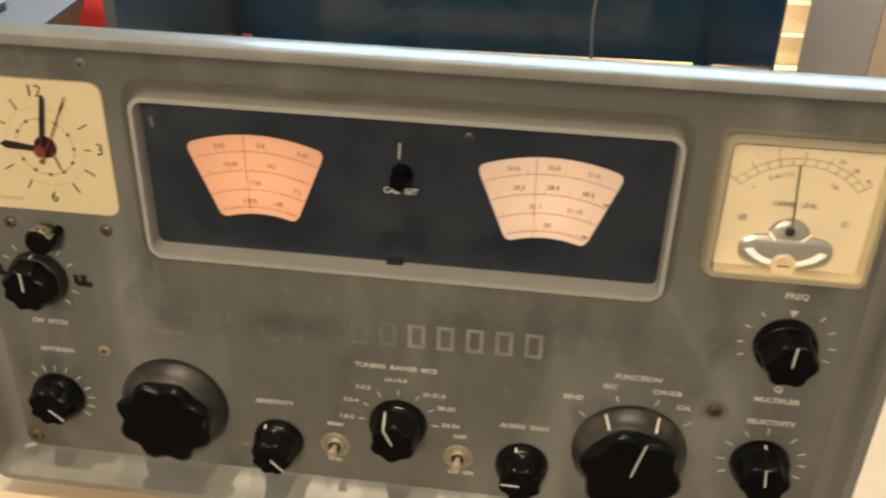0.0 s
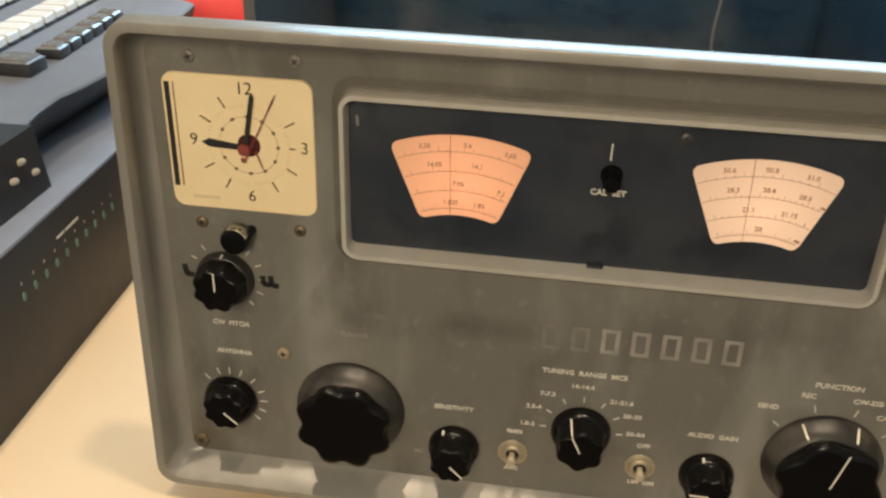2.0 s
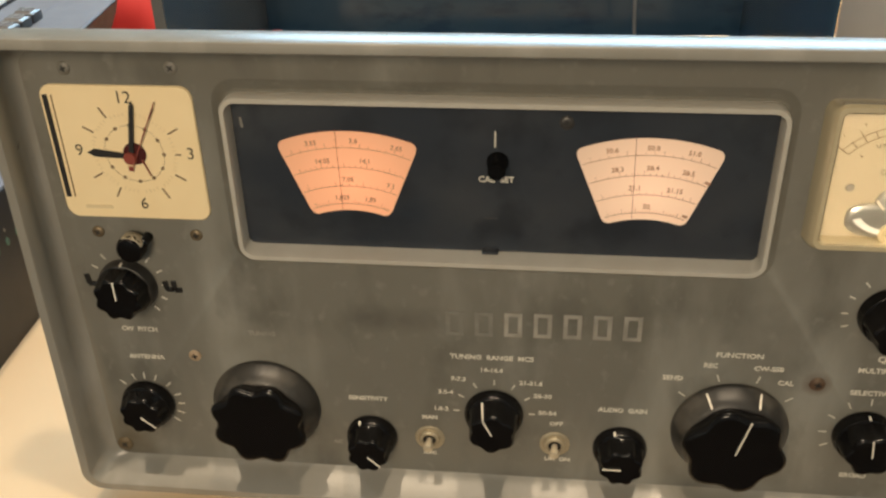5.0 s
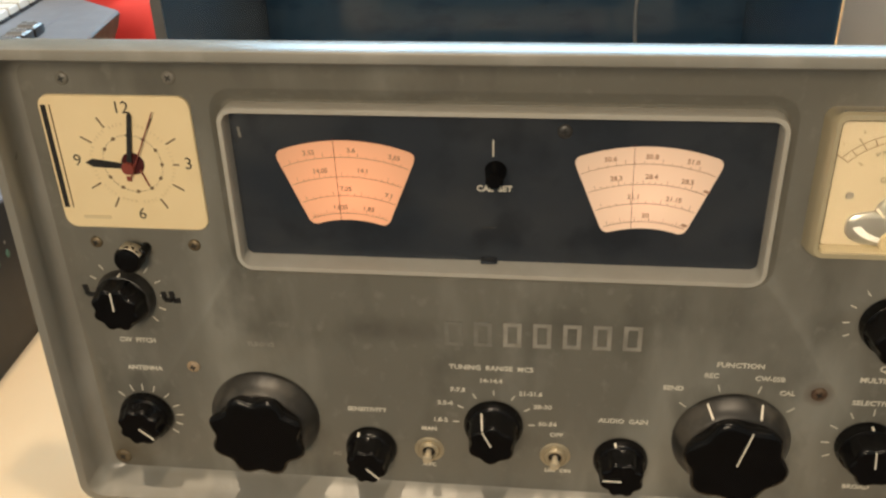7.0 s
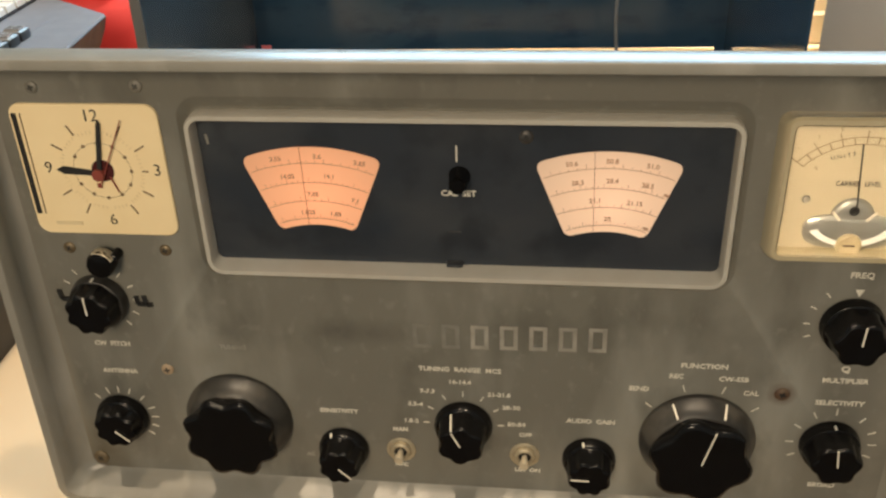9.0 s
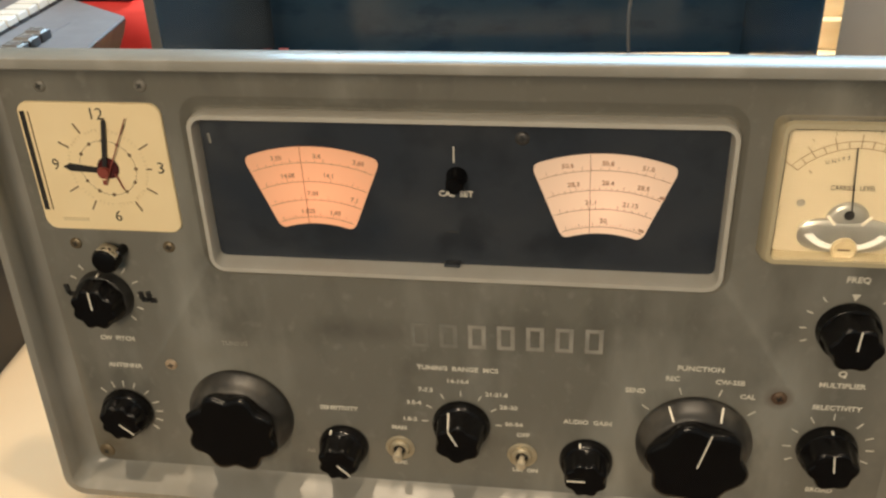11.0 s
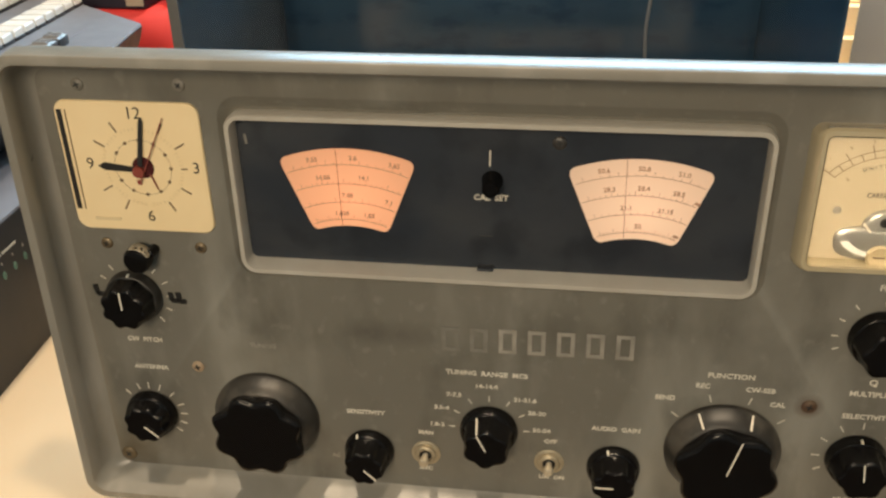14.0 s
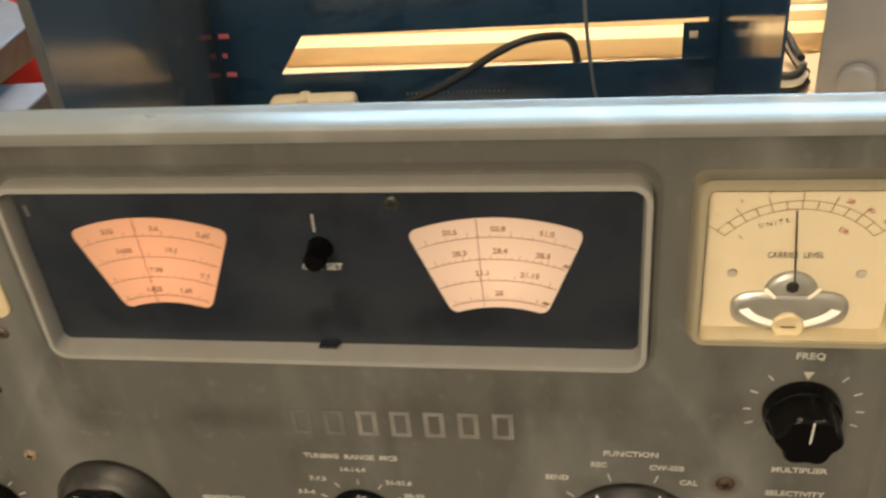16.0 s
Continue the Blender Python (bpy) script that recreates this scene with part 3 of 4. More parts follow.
hand(((-0.0024, -0.0077), (-0.0019, -0.0080), (0.0147, 0.0262), (0.0143, 0.0263)), yh + 0.0002, "second_hand", M_redink, "thin red second hand")
hand(((0.0030, -0.0028), (0.0037, -0.0026), (0.0066, -0.0110), (0.0062, -0.0112)), yk - 0.0006, "alarm_hand", M_redink)
hand(((-0.0045, -0.0066), (-0.0022, -0.0066), (-0.0020, -0.0092), (-0.0044, -0.0090)), yh + 0.002, "counterweight", M_redink)

# ---- carrier level meter ----
MX, MZ, MW, MH = 0.1780, 0.2265, 0.0706, 0.0685
YM = -0.0112
meter = part("meter", loft([rrect(MX, MZ - 0.0018, MW + 0.003, MH + 0.001, 0.005, 0.0), rrect(MX, MZ - 0.001, MW + 0.002, MH, 0.005, YM + 0.0045), rrect(MX, MZ, MW, MH, 0.0048, YM + 0.0015), rrect(MX, MZ, MW - 0.002, MH - 0.002, 0.0042, YM),
                            rrect(MX, MZ, MW - 0.0055, MH - 0.0065, 0.003, YM), rrect(MX, MZ, MW - 0.0065, MH - 0.0075, 0.003, YM + 0.0010), rrect(MX, MZ, MW - 0.0075, MH - 0.0085, 0.003, -0.0032)], cap1=True), M_amber, radio, "square panel meter with yellowed plastic cover", 30)
ym = -0.0040
part("meter_card", loft([rrect(MX, MZ, MW - 0.0078, MH - 0.0088, 0.003, -0.0030), rrect(MX, MZ, MW - 0.0078, MH - 0.0088, 0.003, ym)]), M_meter, meter, "cream printed meter card", 20)
PX, PZ = MX - 0.0010, MZ - 0.0115
arc = bmesh.new()


def on_arc(r, deg):
    a = radians(deg)
    return PX + r * math.sin(a) * 1.02, PZ + 0.004 + r * math.cos(a) * 0.92


for r in (0.0335, 0.0300):
    for i in range(24):
        p, q = on_arc(r, -52 + 104 * i / 24), on_arc(r, -52 + 104 * (i + 1) / 24)
        strip(*p, *q, 0.0003, ym, 0.0001, arc)
for i in range(13):
    d = -52 + 104 * i / 12
    strip(*on_arc(0.0298, d), *on_arc(0.0368 if i % 2 == 0 else 0.0338, d), 0.0004, ym, 0.0001, arc)
part("meter_scale", arc, M_tick, meter, "", 0)
text("CARRIER  LEVEL", 0.0024, PX, MZ + 0.0016, ym, M_ink, meter, wide=0.78)
text("U N I T S", 0.0018, PX - 0.0085, MZ + 0.0145, ym, M_ink, meter, spin=-14)
for word, d in (("1", -44), ("3", -30), ("5", -16), ("7", -3), ("9", 10)):
    x, z = on_arc(0.0385, d)
    text(word, 0.0014, x, z, ym, M_tick, meter, "numeral", spin=d * 0.8)
for word, d in (("20", 24), ("40", 36), ("60", 48)):
    x, z = on_arc(0.0362, d)
    text(word, 0.0019, x, z, ym, M_redink, meter, "numeral", spin=d * 0.8)
text("S", 0.0017, *on_arc(0.0255, -46), ym, M_tick, meter, spin=-40)
text("DB", 0.0019, *on_arc(0.0250, 34), ym, M_redink, meter, spin=30)
for x in (-0.0215, 0.0215):
    part("meter_screw", loft([circle(MX + x, MZ - 0.0060, 0.0019, ym, 16), circle(MX + x, MZ - 0.0060, 0.0015, ym - 0.0006, 16)]), M_worn, meter)
part("needle", strip(PX + 0.0004, MZ - 0.0105, PX - 0.0024, MZ + 0.0215, 0.0006, ym - 0.0034), M_ink, meter, "thin black needle", 0)


def crescent(r0, r1, cz, a0, a1, y, n=18):
    arc_ = [(a0 + (a1 - a0) * i / n) for i in range(n + 1)]
    return [(PX + r1 * math.sin(a), y, cz - 0.62 * r1 * math.cos(a)) for a in arc_] + [(PX + r0 * math.sin(a), y, cz - 0.62 * r0 * math.cos(a)) for a in arc_[::-1]]


def wing(grow, y, n=64):
    """Outline of the two rounded wings of the movement."""
    pts = []
    for i in range(n):
        a = 2 * math.pi * i / n
        c, s_ = math.cos(a), math.sin(a)
        pts.append((PX + (0.0200 - grow) * math.copysign(abs(c) ** 0.75, c), y, MZ - 0.0205 + (0.0088 - grow) * math.copysign(abs(s_) ** 0.7, s_) - 0.0016 * (1 - abs(c)) * (s_ > 0)))
    return pts


part("movement", loft([wing(0, ym), wing(0, ym - 0.0014), wing(0.0012, ym - 0.0022), wing(0.0030, ym - 0.0025)]), M_meter_metal, meter, "polished two-winged meter movement", 50)
part("movement_dome", loft([circle(PX, MZ - 0.0140, 0.0092, ym - 0.0001, 36), circle(PX, MZ - 0.0140, 0.0088, ym - 0.0012, 36), circle(PX, MZ - 0.0140, 0.0070, ym - 0.0019, 36), circle(PX, MZ - 0.0140, 0.0040, ym - 0.0022, 36)]), M_meter_metal, meter, "polished dome over the pivot", 60)
part("movement_cap", loft([circle(PX, MZ - 0.0105, 0.0024, ym - 0.0018, 30), circle(PX, MZ - 0.0105, 0.0018, ym - 0.0030, 30)]), M_ink, meter)
for s in (-1, 1):
    part("hairspring_arm", strip(PX + s * 0.0092, MZ - 0.0105, PX + s * 0.0055, MZ - 0.0148, 0.0012, ym - 0.0028), M_white, meter)
# reflection along the movement's foot, built as a pale crescent
part("reflection_arc", loft([crescent(0.0150, 0.0188, MZ - 0.0160, -1.2, 1.2, ym - 0.0024), crescent(0.0152, 0.0186, MZ - 0.0160, -1.2, 1.2, ym - 0.0029)]), M_reflection, meter, "bright reflection on the movement, modelled as a pale crescent", 30)
zs = part("zero_screw", loft([circle(PX, MZ - 0.0268, 0.0056, ym - 0.0010, 30), circle(PX, MZ - 0.0268, 0.0055, ym - 0.0036, 30), circle(PX, MZ - 0.0268, 0.0047, ym - 0.0041, 30), circle(PX, MZ - 0.0268, 0.0040, ym - 0.0036, 30)]), M_screwgold, meter, "brass-coloured slotted zero screw", 40)
part("screw_slot", strip(PX - 0.0026, MZ - 0.0268, PX + 0.0026, MZ - 0.0268, 0.0007, ym - 0.0036), M_rust, zs, "", 0)
cov = part("meter_window", box(MX - MW / 2 + 0.0031, MX + MW / 2 - 0.0031, YM + 0.0002, YM + 0.0007, MZ - MH / 2 + 0.0036, MZ + MH / 2 - 0.0036), M_glass, meter, "clear plastic meter window")
cov.visible_shadow = False


# ---- knobs ----
def knob(x, z, r, tall, line, lobes=8, skirt=1.22, material=None, label="black fluted bakelite knob", mark=True, taper=0.90, dots=(), flank=False, body=None):
    material = material or M_knob
    n = 96
    ph = radians(line)
    dp = 0.15
    # the large knobs have a tall conical skirt
    rise = 0.0085 if skirt > 1.2 else 0.0030
    k = part("knob", loft([circle(x, z, r * 0.98, -0.0032 - rise, n, lobes, 0.02, ph), circle(x, z, r * 0.98, -0.0046 - rise, n, lobes, 0.07, ph), circle(x, z, r * (0.35 + 0.65 * taper), -0.0068 - rise, n, lobes, dp * 0.9, ph), circle(x, z, r * taper, -tall + 0.0022, n, lobes, dp, ph),
                           circle(x, z, r * taper * 0.97, -tall + 0.0009, n, lobes, dp, ph), circle(x, z, r * taper * 0.92, -tall + 0.0002, n, lobes, dp * 0.95, ph), circle(x, z, r * taper * 0.85, -tall, n, lobes, dp * 0.9, ph),
                           circle(x, z, r * taper * 0.5, -tall + 0.0006, n)]), body or M_knob, radio, label, 50)
    part("skirt", loft([circle(x, z, r * skirt, -0.0010, n), circle(x, z, r * skirt, -0.0030, n), circle(x, z, r * skirt * 0.985, -0.0038, n), circle(x, z, r * (skirt * 0.55 + 0.43), -0.0038 - 0.45 * rise, n), circle(x, z, r * 1.0, -0.0038 - rise, n), circle(x, z, r * 0.95, -0.0042 - rise, n)]), material, k, "satin black skirt" if material is M_knob_s else "", 50)
    if mark:
        a = radians(line)
        c, s = math.cos(a), math.sin(a)
        part("pointer_line", strip(x + 0.02 * r * c, z + 0.02 * r * s, x + 0.84 * r * taper * c, z + 0.84 * r * taper * s, 0.0007, -tall - 0.0001), M_white, k, "white pointer line", 0)
    if flank:
        c, s = math.cos(ph), math.sin(ph)
        q = 1 - dp
        s1, s2 = Vector((x + 0.99 * r * c * (1 - 0.06), -0.0074, z + 0.99 * r * s * (1 - 0.06))), Vector((x + 0.985 * r * taper * q * c, -tall + 0.0008, z + 0.985 * r * taper * q * s))
        u, o = Vector((-s, 0, c)) * 0.00035, Vector((c, 0, s)) * 0.0005
        part("flank_line", loft([[s1 - u - o, s1 + u - o, s1 + u + o, s1 - u + o], [s2 - u - o, s2 + u - o, s2 + u + o, s2 - u + o]]), M_white, k, "white line down the flank", 0)
    for d in dots:
        a = radians(d)
        c, s = math.cos(a), math.sin(a)
        part("skirt_mark", tube([(x + (1 + 0.15 * (skirt - 1)) * r * c, -0.0039 - 0.95 * rise, z + (1 + 0.15 * (skirt - 1)) * r * s), (x + (skirt - 0.03) * r * c, -0.0042, z + (skirt - 0.03) * r * s)], 0.0006, 6), M_white, k, "", 0)
    return k


def ticks(x, z, r0, r1, degs, w=0.0006):
    for d in degs:
        a = radians(d)
        part("tick_mark", strip(x + r0 * math.cos(a), z + r0 * math.sin(a), x + r1 * math.cos(a), z + r1 * math.sin(a), w, 0.0), M_letter, radio, "", 0)


knob(-0.1825, 0.1530, 0.0140, 0.0165, 90, skirt=1.06, material=M_knob_s, dots=(88,))
ticks(-0.1825, 0.1530, 0.0172, 0.0206, (-50, -25, 0, 25, 50, 90, 125, 150, 180))
knob(-0.1861, 0.0760, 0.0135, 0.0138, -42, skirt=1.08)
ticks(-0.1861, 0.0758, 0.0160, 0.0200, (-40, -20, 0, 20, 45, 70, 90, 110, 135))
knob(-0.1190, 0.0790, 0.0240, 0.0203, 90, lobes=8, skirt=1.22, mark=False, taper=1.10, material=M_knob_s, label="large black fluted tuning knob")
knob(-0.0624, 0.0613, 0.0125, 0.0180, -45, skirt=1.1, dots=(115,))
knob(0.0036, 0.0814, 0.0140, 0.0190, 116, lobes=6, skirt=1.1, flank=True)
ticks(0.0036, 0.0814, 0.0182, 0.0215, (0, 30, 60, 90, 120, 150, 180))
knob(0.0702, 0.0625, 0.0128, 0.0180, 180, skirt=1.1, dots=(105,))
knob(0.1244, 0.0794, 0.0240, 0.0210, 76, lobes=6, skirt=1.22, dots=(120, 65), material=M_knob_s, taper=1.10, label="large black fluted function knob")
ticks(0.1251, 0.0793, 0.0312, 0.0355, (38, 73, 107, 142))
knob(0.1882, 0.1536, 0.0140, 0.0190, 88, lobes=6, skirt=1.05)
ticks(0.1891, 0.1530, 0.0195, 0.0225, (-20, 0, 25, 50, 130, 155, 180, 200))
knob(0.1901, 0.0805, 0.0140, 0.0185, 97, lobes=6, skirt=1.06, dots=(90,))
ticks(0.1911, 0.0805, 0.0182, 0.0222, (-22, 0, 22, 50, 90, 120, 150, 180, 205))
TX = 0.1890
part("index_triangle", loft([[(TX + dx, y, 0.1706 + dz) for dx, dz in ((-0.002, 0.0019), (0.002, 0.0019), (0, -0.0019))] for y in (-0.0001, -0.0004)]), M_letter, radio, "", 0)
# cal-set shaft
part("knob", loft([circle(0.0040, 0.2232, 0.0052, YD, 30), circle(0.0040, 0.2232, 0.0050, YD - 0.002, 30, 8, 0.08), circle(0.0040, 0.2232, 0.0046, YD - 0.0028, 30, 8, 0.1), circle(0.0040, 0.2232, 0.0043, YD - 0.0105, 30, 8, 0.1), circle(0.0040, 0.2232, 0.0034, YD - 0.0116, 30)]), M_knob, radio, "small black ribbed knob", 40)
# clock-setting knob under the clock
ck = part("knob", loft([circle(-0.1730, 0.1790, 0.0040, 0, 24), circle(-0.1730, 0.1790, 0.0046, -0.003, 24), circle(-0.1730, 0.1790, 0.0068, -0.0045, 30), circle(-0.1730, 0.1790, 0.0070, -0.0100, 30), circle(-0.1730, 0.1790, 0.0060, -0.0118, 30), circle(-0.1730, 0.1790, 0.0030, -0.0122, 30)]), M_knob, radio, "small round black clock-setting knob", 40)
# the gloss highlight on the knob's upper side, built as a pale patch
patch = []
for rr, y0, y1 in ((0.0070, -0.0046, -0.0113), (0.0074, -0.0049, -0.0110)):
    ring = [(22 + 10 * k, y0) for k in range(10)] + [(112 - 10 * k, y1) for k in range(10)]
    patch.append([(-0.1730 + rr * math.cos(radians(a)), y, 0.1790 + rr * math.sin(radians(a))) for a, y in ring])
part("painted_highlight", loft(patch), M_lever, ck, "highlight on the knob's top, modelled as a pale patch", 60)
part("stop_pin", loft([circle(-0.1672, 0.1812, 0.0026, 0, 16), circle(-0.1672, 0.1812, 0.0024, -0.0075, 16), circle(-0.1672, 0.1812, 0.0014, -0.0082, 16)]), M_knob, radio, "short black pin")


def toggle(x, z):
    t = part("toggle_switch", loft([circle(x, z, 0.0080, -0.0001, 36), circle(x, z, 0.0080, -0.0008, 36), circle(x, z, 0.0074, -0.0011, 36), circle(x, z, 0.0062, -0.0011, 36), circle(x, z, 0.0060, -0.0008, 36)]), M_brass, radio, "nickel toggle switch with the lever down")
    part("nut", loft([circle(x, z, 0.0055, -0.0008, 30), circle(x, z, 0.0054, -0.0024, 30), circle(x, z, 0.0048, -0.0030, 30), circle(x, z, 0.0036, -0.0030, 30), circle(x, z, 0.0034, -0.0016, 30)]), M_brass, t, "", 20)
    part("bushing_hole", loft([circle(x, z, 0.0034, -0.0016, 24), circle(x, z, 0.0033, -0.0019, 24)]), M_ink, t)
    tip = Vector((x - 0.0002, -0.0092, z - 0.0008))
    base = Vector((x, -0.001, z))
    d = (tip - base).normalized()
    u, w = Vector((1, 0, 0)), d.cross(Vector((1, 0, 0)))
    loops = []
    for s, r in ((0.0, 0.0015), (0.4, 0.0018), (0.75, 0.0025), (0.95, 0.0025), (1.0, 0.0015)):
        p = base.lerp(tip, s)
        loops.append([p + r * (math.cos(a) * u + math.sin(a) * w) for a in [2 * math.pi * i / 16 for i in range(16)]])
    part("lever", loft(loops), M_lever, t, "pale nickel lever", 50)


toggle(-0.0309, 0.0616)
toggle(0.0362, 0.0622)

# ---- printed words on the panel ----
for word, x, z, s, wd, m in (
        ("CW  PITCH", -0.1826, 0.1248, 0.0027, 1.0, M_letter), ("ANTENNA", -0.1820, 0.1068, 0.0027, 1.05, M_letter), ("TUNING", -0.1166, 0.1254, 0.0026, 1.0, M_worn),
        ("SENSITIVITY", -0.0634, 0.0863, 0.0026, 1.05, M_letter), ("MAN", -0.0306, 0.0756, 0.0025, 1.05, M_letter), ("TUNING  RANGE  MCS", 0.0023, 0.1169, 0.0027, 1.08, M_letter),
        ("14-14.4", 0.0021, 0.1089, 0.0025, 1.1, M_letter), ("7-7.3", -0.0150, 0.1023, 0.0025, 1.1, M_letter), ("3.5-4", -0.0217, 0.0934, 0.0025, 1.1, M_letter), ("1.8-2", -0.0244, 0.0820, 0.0025, 1.1, M_letter),
        ("21-21.6", 0.0225, 0.1017, 0.0025, 1.1, M_letter), ("28-30", 0.0288, 0.0936, 0.0025, 1.15, M_letter), ("50-54", 0.0316, 0.0825, 0.0025, 1.15, M_letter),
        ("OFF", 0.0365, 0.0757, 0.0025, 1.1, M_letter), ("LIM  ON", 0.0379, 0.0512, 0.0024, 1.1, M_letter), ("AVC", -0.0311, 0.0506, 0.0024, 1.1, M_letter), ("AC", -0.0820, 0.0547, 0.0024, 1.0, M_worn), ("AUDIO  GAIN", 0.0702, 0.0870, 0.0027, 1.05, M_letter),
        ("FUNCTION", 0.1240, 0.1254, 0.0028, 1.12, M_letter), ("SEND", 0.0932, 0.1100, 0.0027, 1.05, M_letter), ("REC", 0.1109, 0.1187, 0.0027, 1.0, M_letter), ("CW-SSB", 0.1389, 0.1181, 0.0027, 1.05, M_letter), ("CAL", 0.1482, 0.1099, 0.0027, 1.05, M_letter),
        ("FREQ", 0.1887, 0.1801, 0.0030, 1.05, M_letter), ("Q", 0.1906, 0.1270, 0.0034, 1.1, M_letter), ("MULTIPLIER", 0.1915, 0.1200, 0.0028, 1.05, M_letter), ("SELECTIVITY", 0.1912, 0.1062, 0.0028, 1.05, M_letter), ("BROAD", 0.1910, 0.0519, 0.0028, 1.0, M_letter)):
    text(word, s, x, z, -0.0001, m, radio, wide=wd, bold=0.00011)

# maker's badge: plain hollow blocks, the first ones worn away
bz0, bz1 = 0.1302, 0.1444
for i, x in enumerate([0.0712 - 0.0146 * (6 - k) for k in range(7)]):
    m = (M_worn_glint, M_worn_glint, M_worn, M_worn, M_worn, M_worn, M_worn)[i]
    zz = 0.0002 * i
    bmk = strip(x - 0.0034, bz0 + zz, x - 0.0034, bz1 + zz, 0.0021, -0.0001, 0.0003)
    strip(x + 0.0034, bz0 + zz, x + 0.0034, bz1 + zz, 0.0021, -0.0001, 0.0003, bmk)
    strip(x - 0.0023, bz0 + zz + 0.0010, x + 0.0023, bz0 + zz + 0.0010, 0.0020, -0.0001, 0.0003, bmk)
    strip(x - 0.0023, bz1 + zz - 0.0010, x + 0.0023, bz1 + zz - 0.0010, 0.0020, -0.0001, 0.0003, bmk)
    part("badge_block", bmk, m, radio, "worn pale block of the maker's badge", 0)
# hand-drawn letters on black tape beside the pitch knob
lm = strip(-0.2042, 0.1580, -0.2035, 0.1525, 0.0025, -0.0002, 0.0008)
strip(-0.2038, 0.1525, -0.1995, 0.1524, 0.0025, -0.0002, 0.0008, lm)
part("tape_mark", lm, M_ink, radio, "black tape letter L", 0)
um = strip(-0.1632, 0.1555, -0.1628, 0.1510, 0.0025, -0.0002, 0.0008)
strip(-0.1632, 0.1510, -0.1590, 0.1506, 0.0025, -0.0002, 0.0008, um)
strip(-0.1590, 0.1558, -0.1585, 0.1506, 0.0025, -0.0002, 0.0008, um)
strip(-0.1585, 0.1504, -0.1550, 0.1506, 0.0025, -0.0002, 0.0008, um)
part("tape_mark", um, M_ink, radio, "black tape letter U", 0)

# ---- empty black cabinet behind ----
CABW, CABD, CABH = 0.482, 0.34, 0.27
SPL, SPR = -0.012, 0.018
cab = thing("metal_cabinet", "empty dark blue-black steel radio cabinet, open at the front", "cabinet", (-0.259, 0.262, DESK), 2.0)
t = 0.002


def slab(plan, zlo, zhi):
    return loft([[(x, y, zlo) for x, y in plan], [(x, y, zhi) for x, y in plan]])


part("side_wall", slab(((0, 0), (t, 0), (SPL + t, CABD), (SPL, CABD)), 0, CABH), M_steel_dusty, cab, "dusty side wall", 0)
part("side_wall", slab(((CABW - t, 0), (CABW, 0), (CABW + SPR, CABD), (CABW + SPR - t, CABD)), 0, CABH), M_steel_black, cab, "", 0)
part("front_edge", box(-0.001, 0.007, -0.002, -0.0005, 0, CABH), M_edge, cab, "bare worn steel edge")
part("floor_plate", slab(((t, 0), (CABW - t, 0), (CABW + SPR - t, CABD - t), (SPL + t, CABD - t)), 0, t), M_steel_black, cab, "", 0)
cu0, cu1, cl0, cl1 = 0.053, CABW + SPR - 0.012, 0.040, 0.0815
BL, BR = SPL + t, CABW + SPR - t
outer = ((BL, t), (BR, t), (BR, CABH), (BL, CABH))
hole = ((cu0, cl0), (cu1, cl0), (cu1, cl1), (cu0 + 0.029, cl1))
back = loft([[(x, y, z) for x, z in o] for o, y in ((outer, CABD), (outer, CABD - t), (hole, CABD - t), (hole, CABD))], closed=True)
part("back_wall", back, M_steel_black, cab, "", 0)
tab = box(cu1 - 0.024, cu1 + 0.006, CABD - 0.006, CABD - 0.004, cl0 + 0.002, cl1 - 0.003)
part("tab", tab, M_steel_black, cab)
part("tab_hole", box(cu1 - 0.018, cu1 - 0.010, CABD - 0.0065, CABD - 0.006, 0.063, 0.070, 0.0002), M_desk, cab)
for z in (0.043, 0.064, 0.085):
    part("tape_bit", box(-0.006, 0.005 if z != 0.064 else -0.001, CABD - 0.003, CABD - 0.0025, z - 0.0025, z + 0.0025), M_pink, cab, "bit of pink tape")

for i in range(22):
    part("vent_hole", box(0.184 + i * 0.0048, 0.1862 + i * 0.0048, CABD - 0.0026, CABD - 0.0021, 0.0125, 0.0150), M_edge, cab)

part("paper_label", box(0.204, 0.252, CABD - 0.0026, CABD - 0.0021, 0.1625, 0.208), M_white, cab, "white paper label")

# cables in the cabinet
cb = new("power_cable", finish(tube([(-0.20, 0.575, 0.011), (-0.12, 0.585, 0.013), (-0.05, 0.588, 0.038), (0.025, 0.592, 0.080), (0.066, 0.605, 0.084), (0.084, 0.619, 0.074), (0.090, 0.628, 0.048), (0.091, 0.630, 0.0165)], 0.0042), "power_cable", 60))
cb.data.materials.append(M_cable)
tagged(cb, "black rubber mains cable curled in the cabinet", "cable")
wr = new("thin_wire", finish(tube([(0.105, 0.44, 0.277), (0.102, 0.445, 0.21), (0.100, 0.447, 0.17), (0.107, 0.45, 0.10), (0.120, 0.452, 0.04), (0.128, 0.455, 0.0155)], 0.0016, 8), "thin_wire", 60))
wr.data.materials.append(M_wire)
tagged(wr, "thin grey wire hanging inside the black cabinet", "wire")
pg = thing("plug", "ivory plastic mains plug lying in the cabinet", "plug", (-0.180, 0.578, DESK + 0.0021), 3)
part("plug_body", box(-0.046, 0.046, -0.012, 0.012, 0, 0.024, 0.007, seg=3), M_plug, pg)
part("plug_rib", box(-0.016, -0.004, -0.0128, 0.0128, 0.002, 0.0252, 0.003), M_plug, pg)

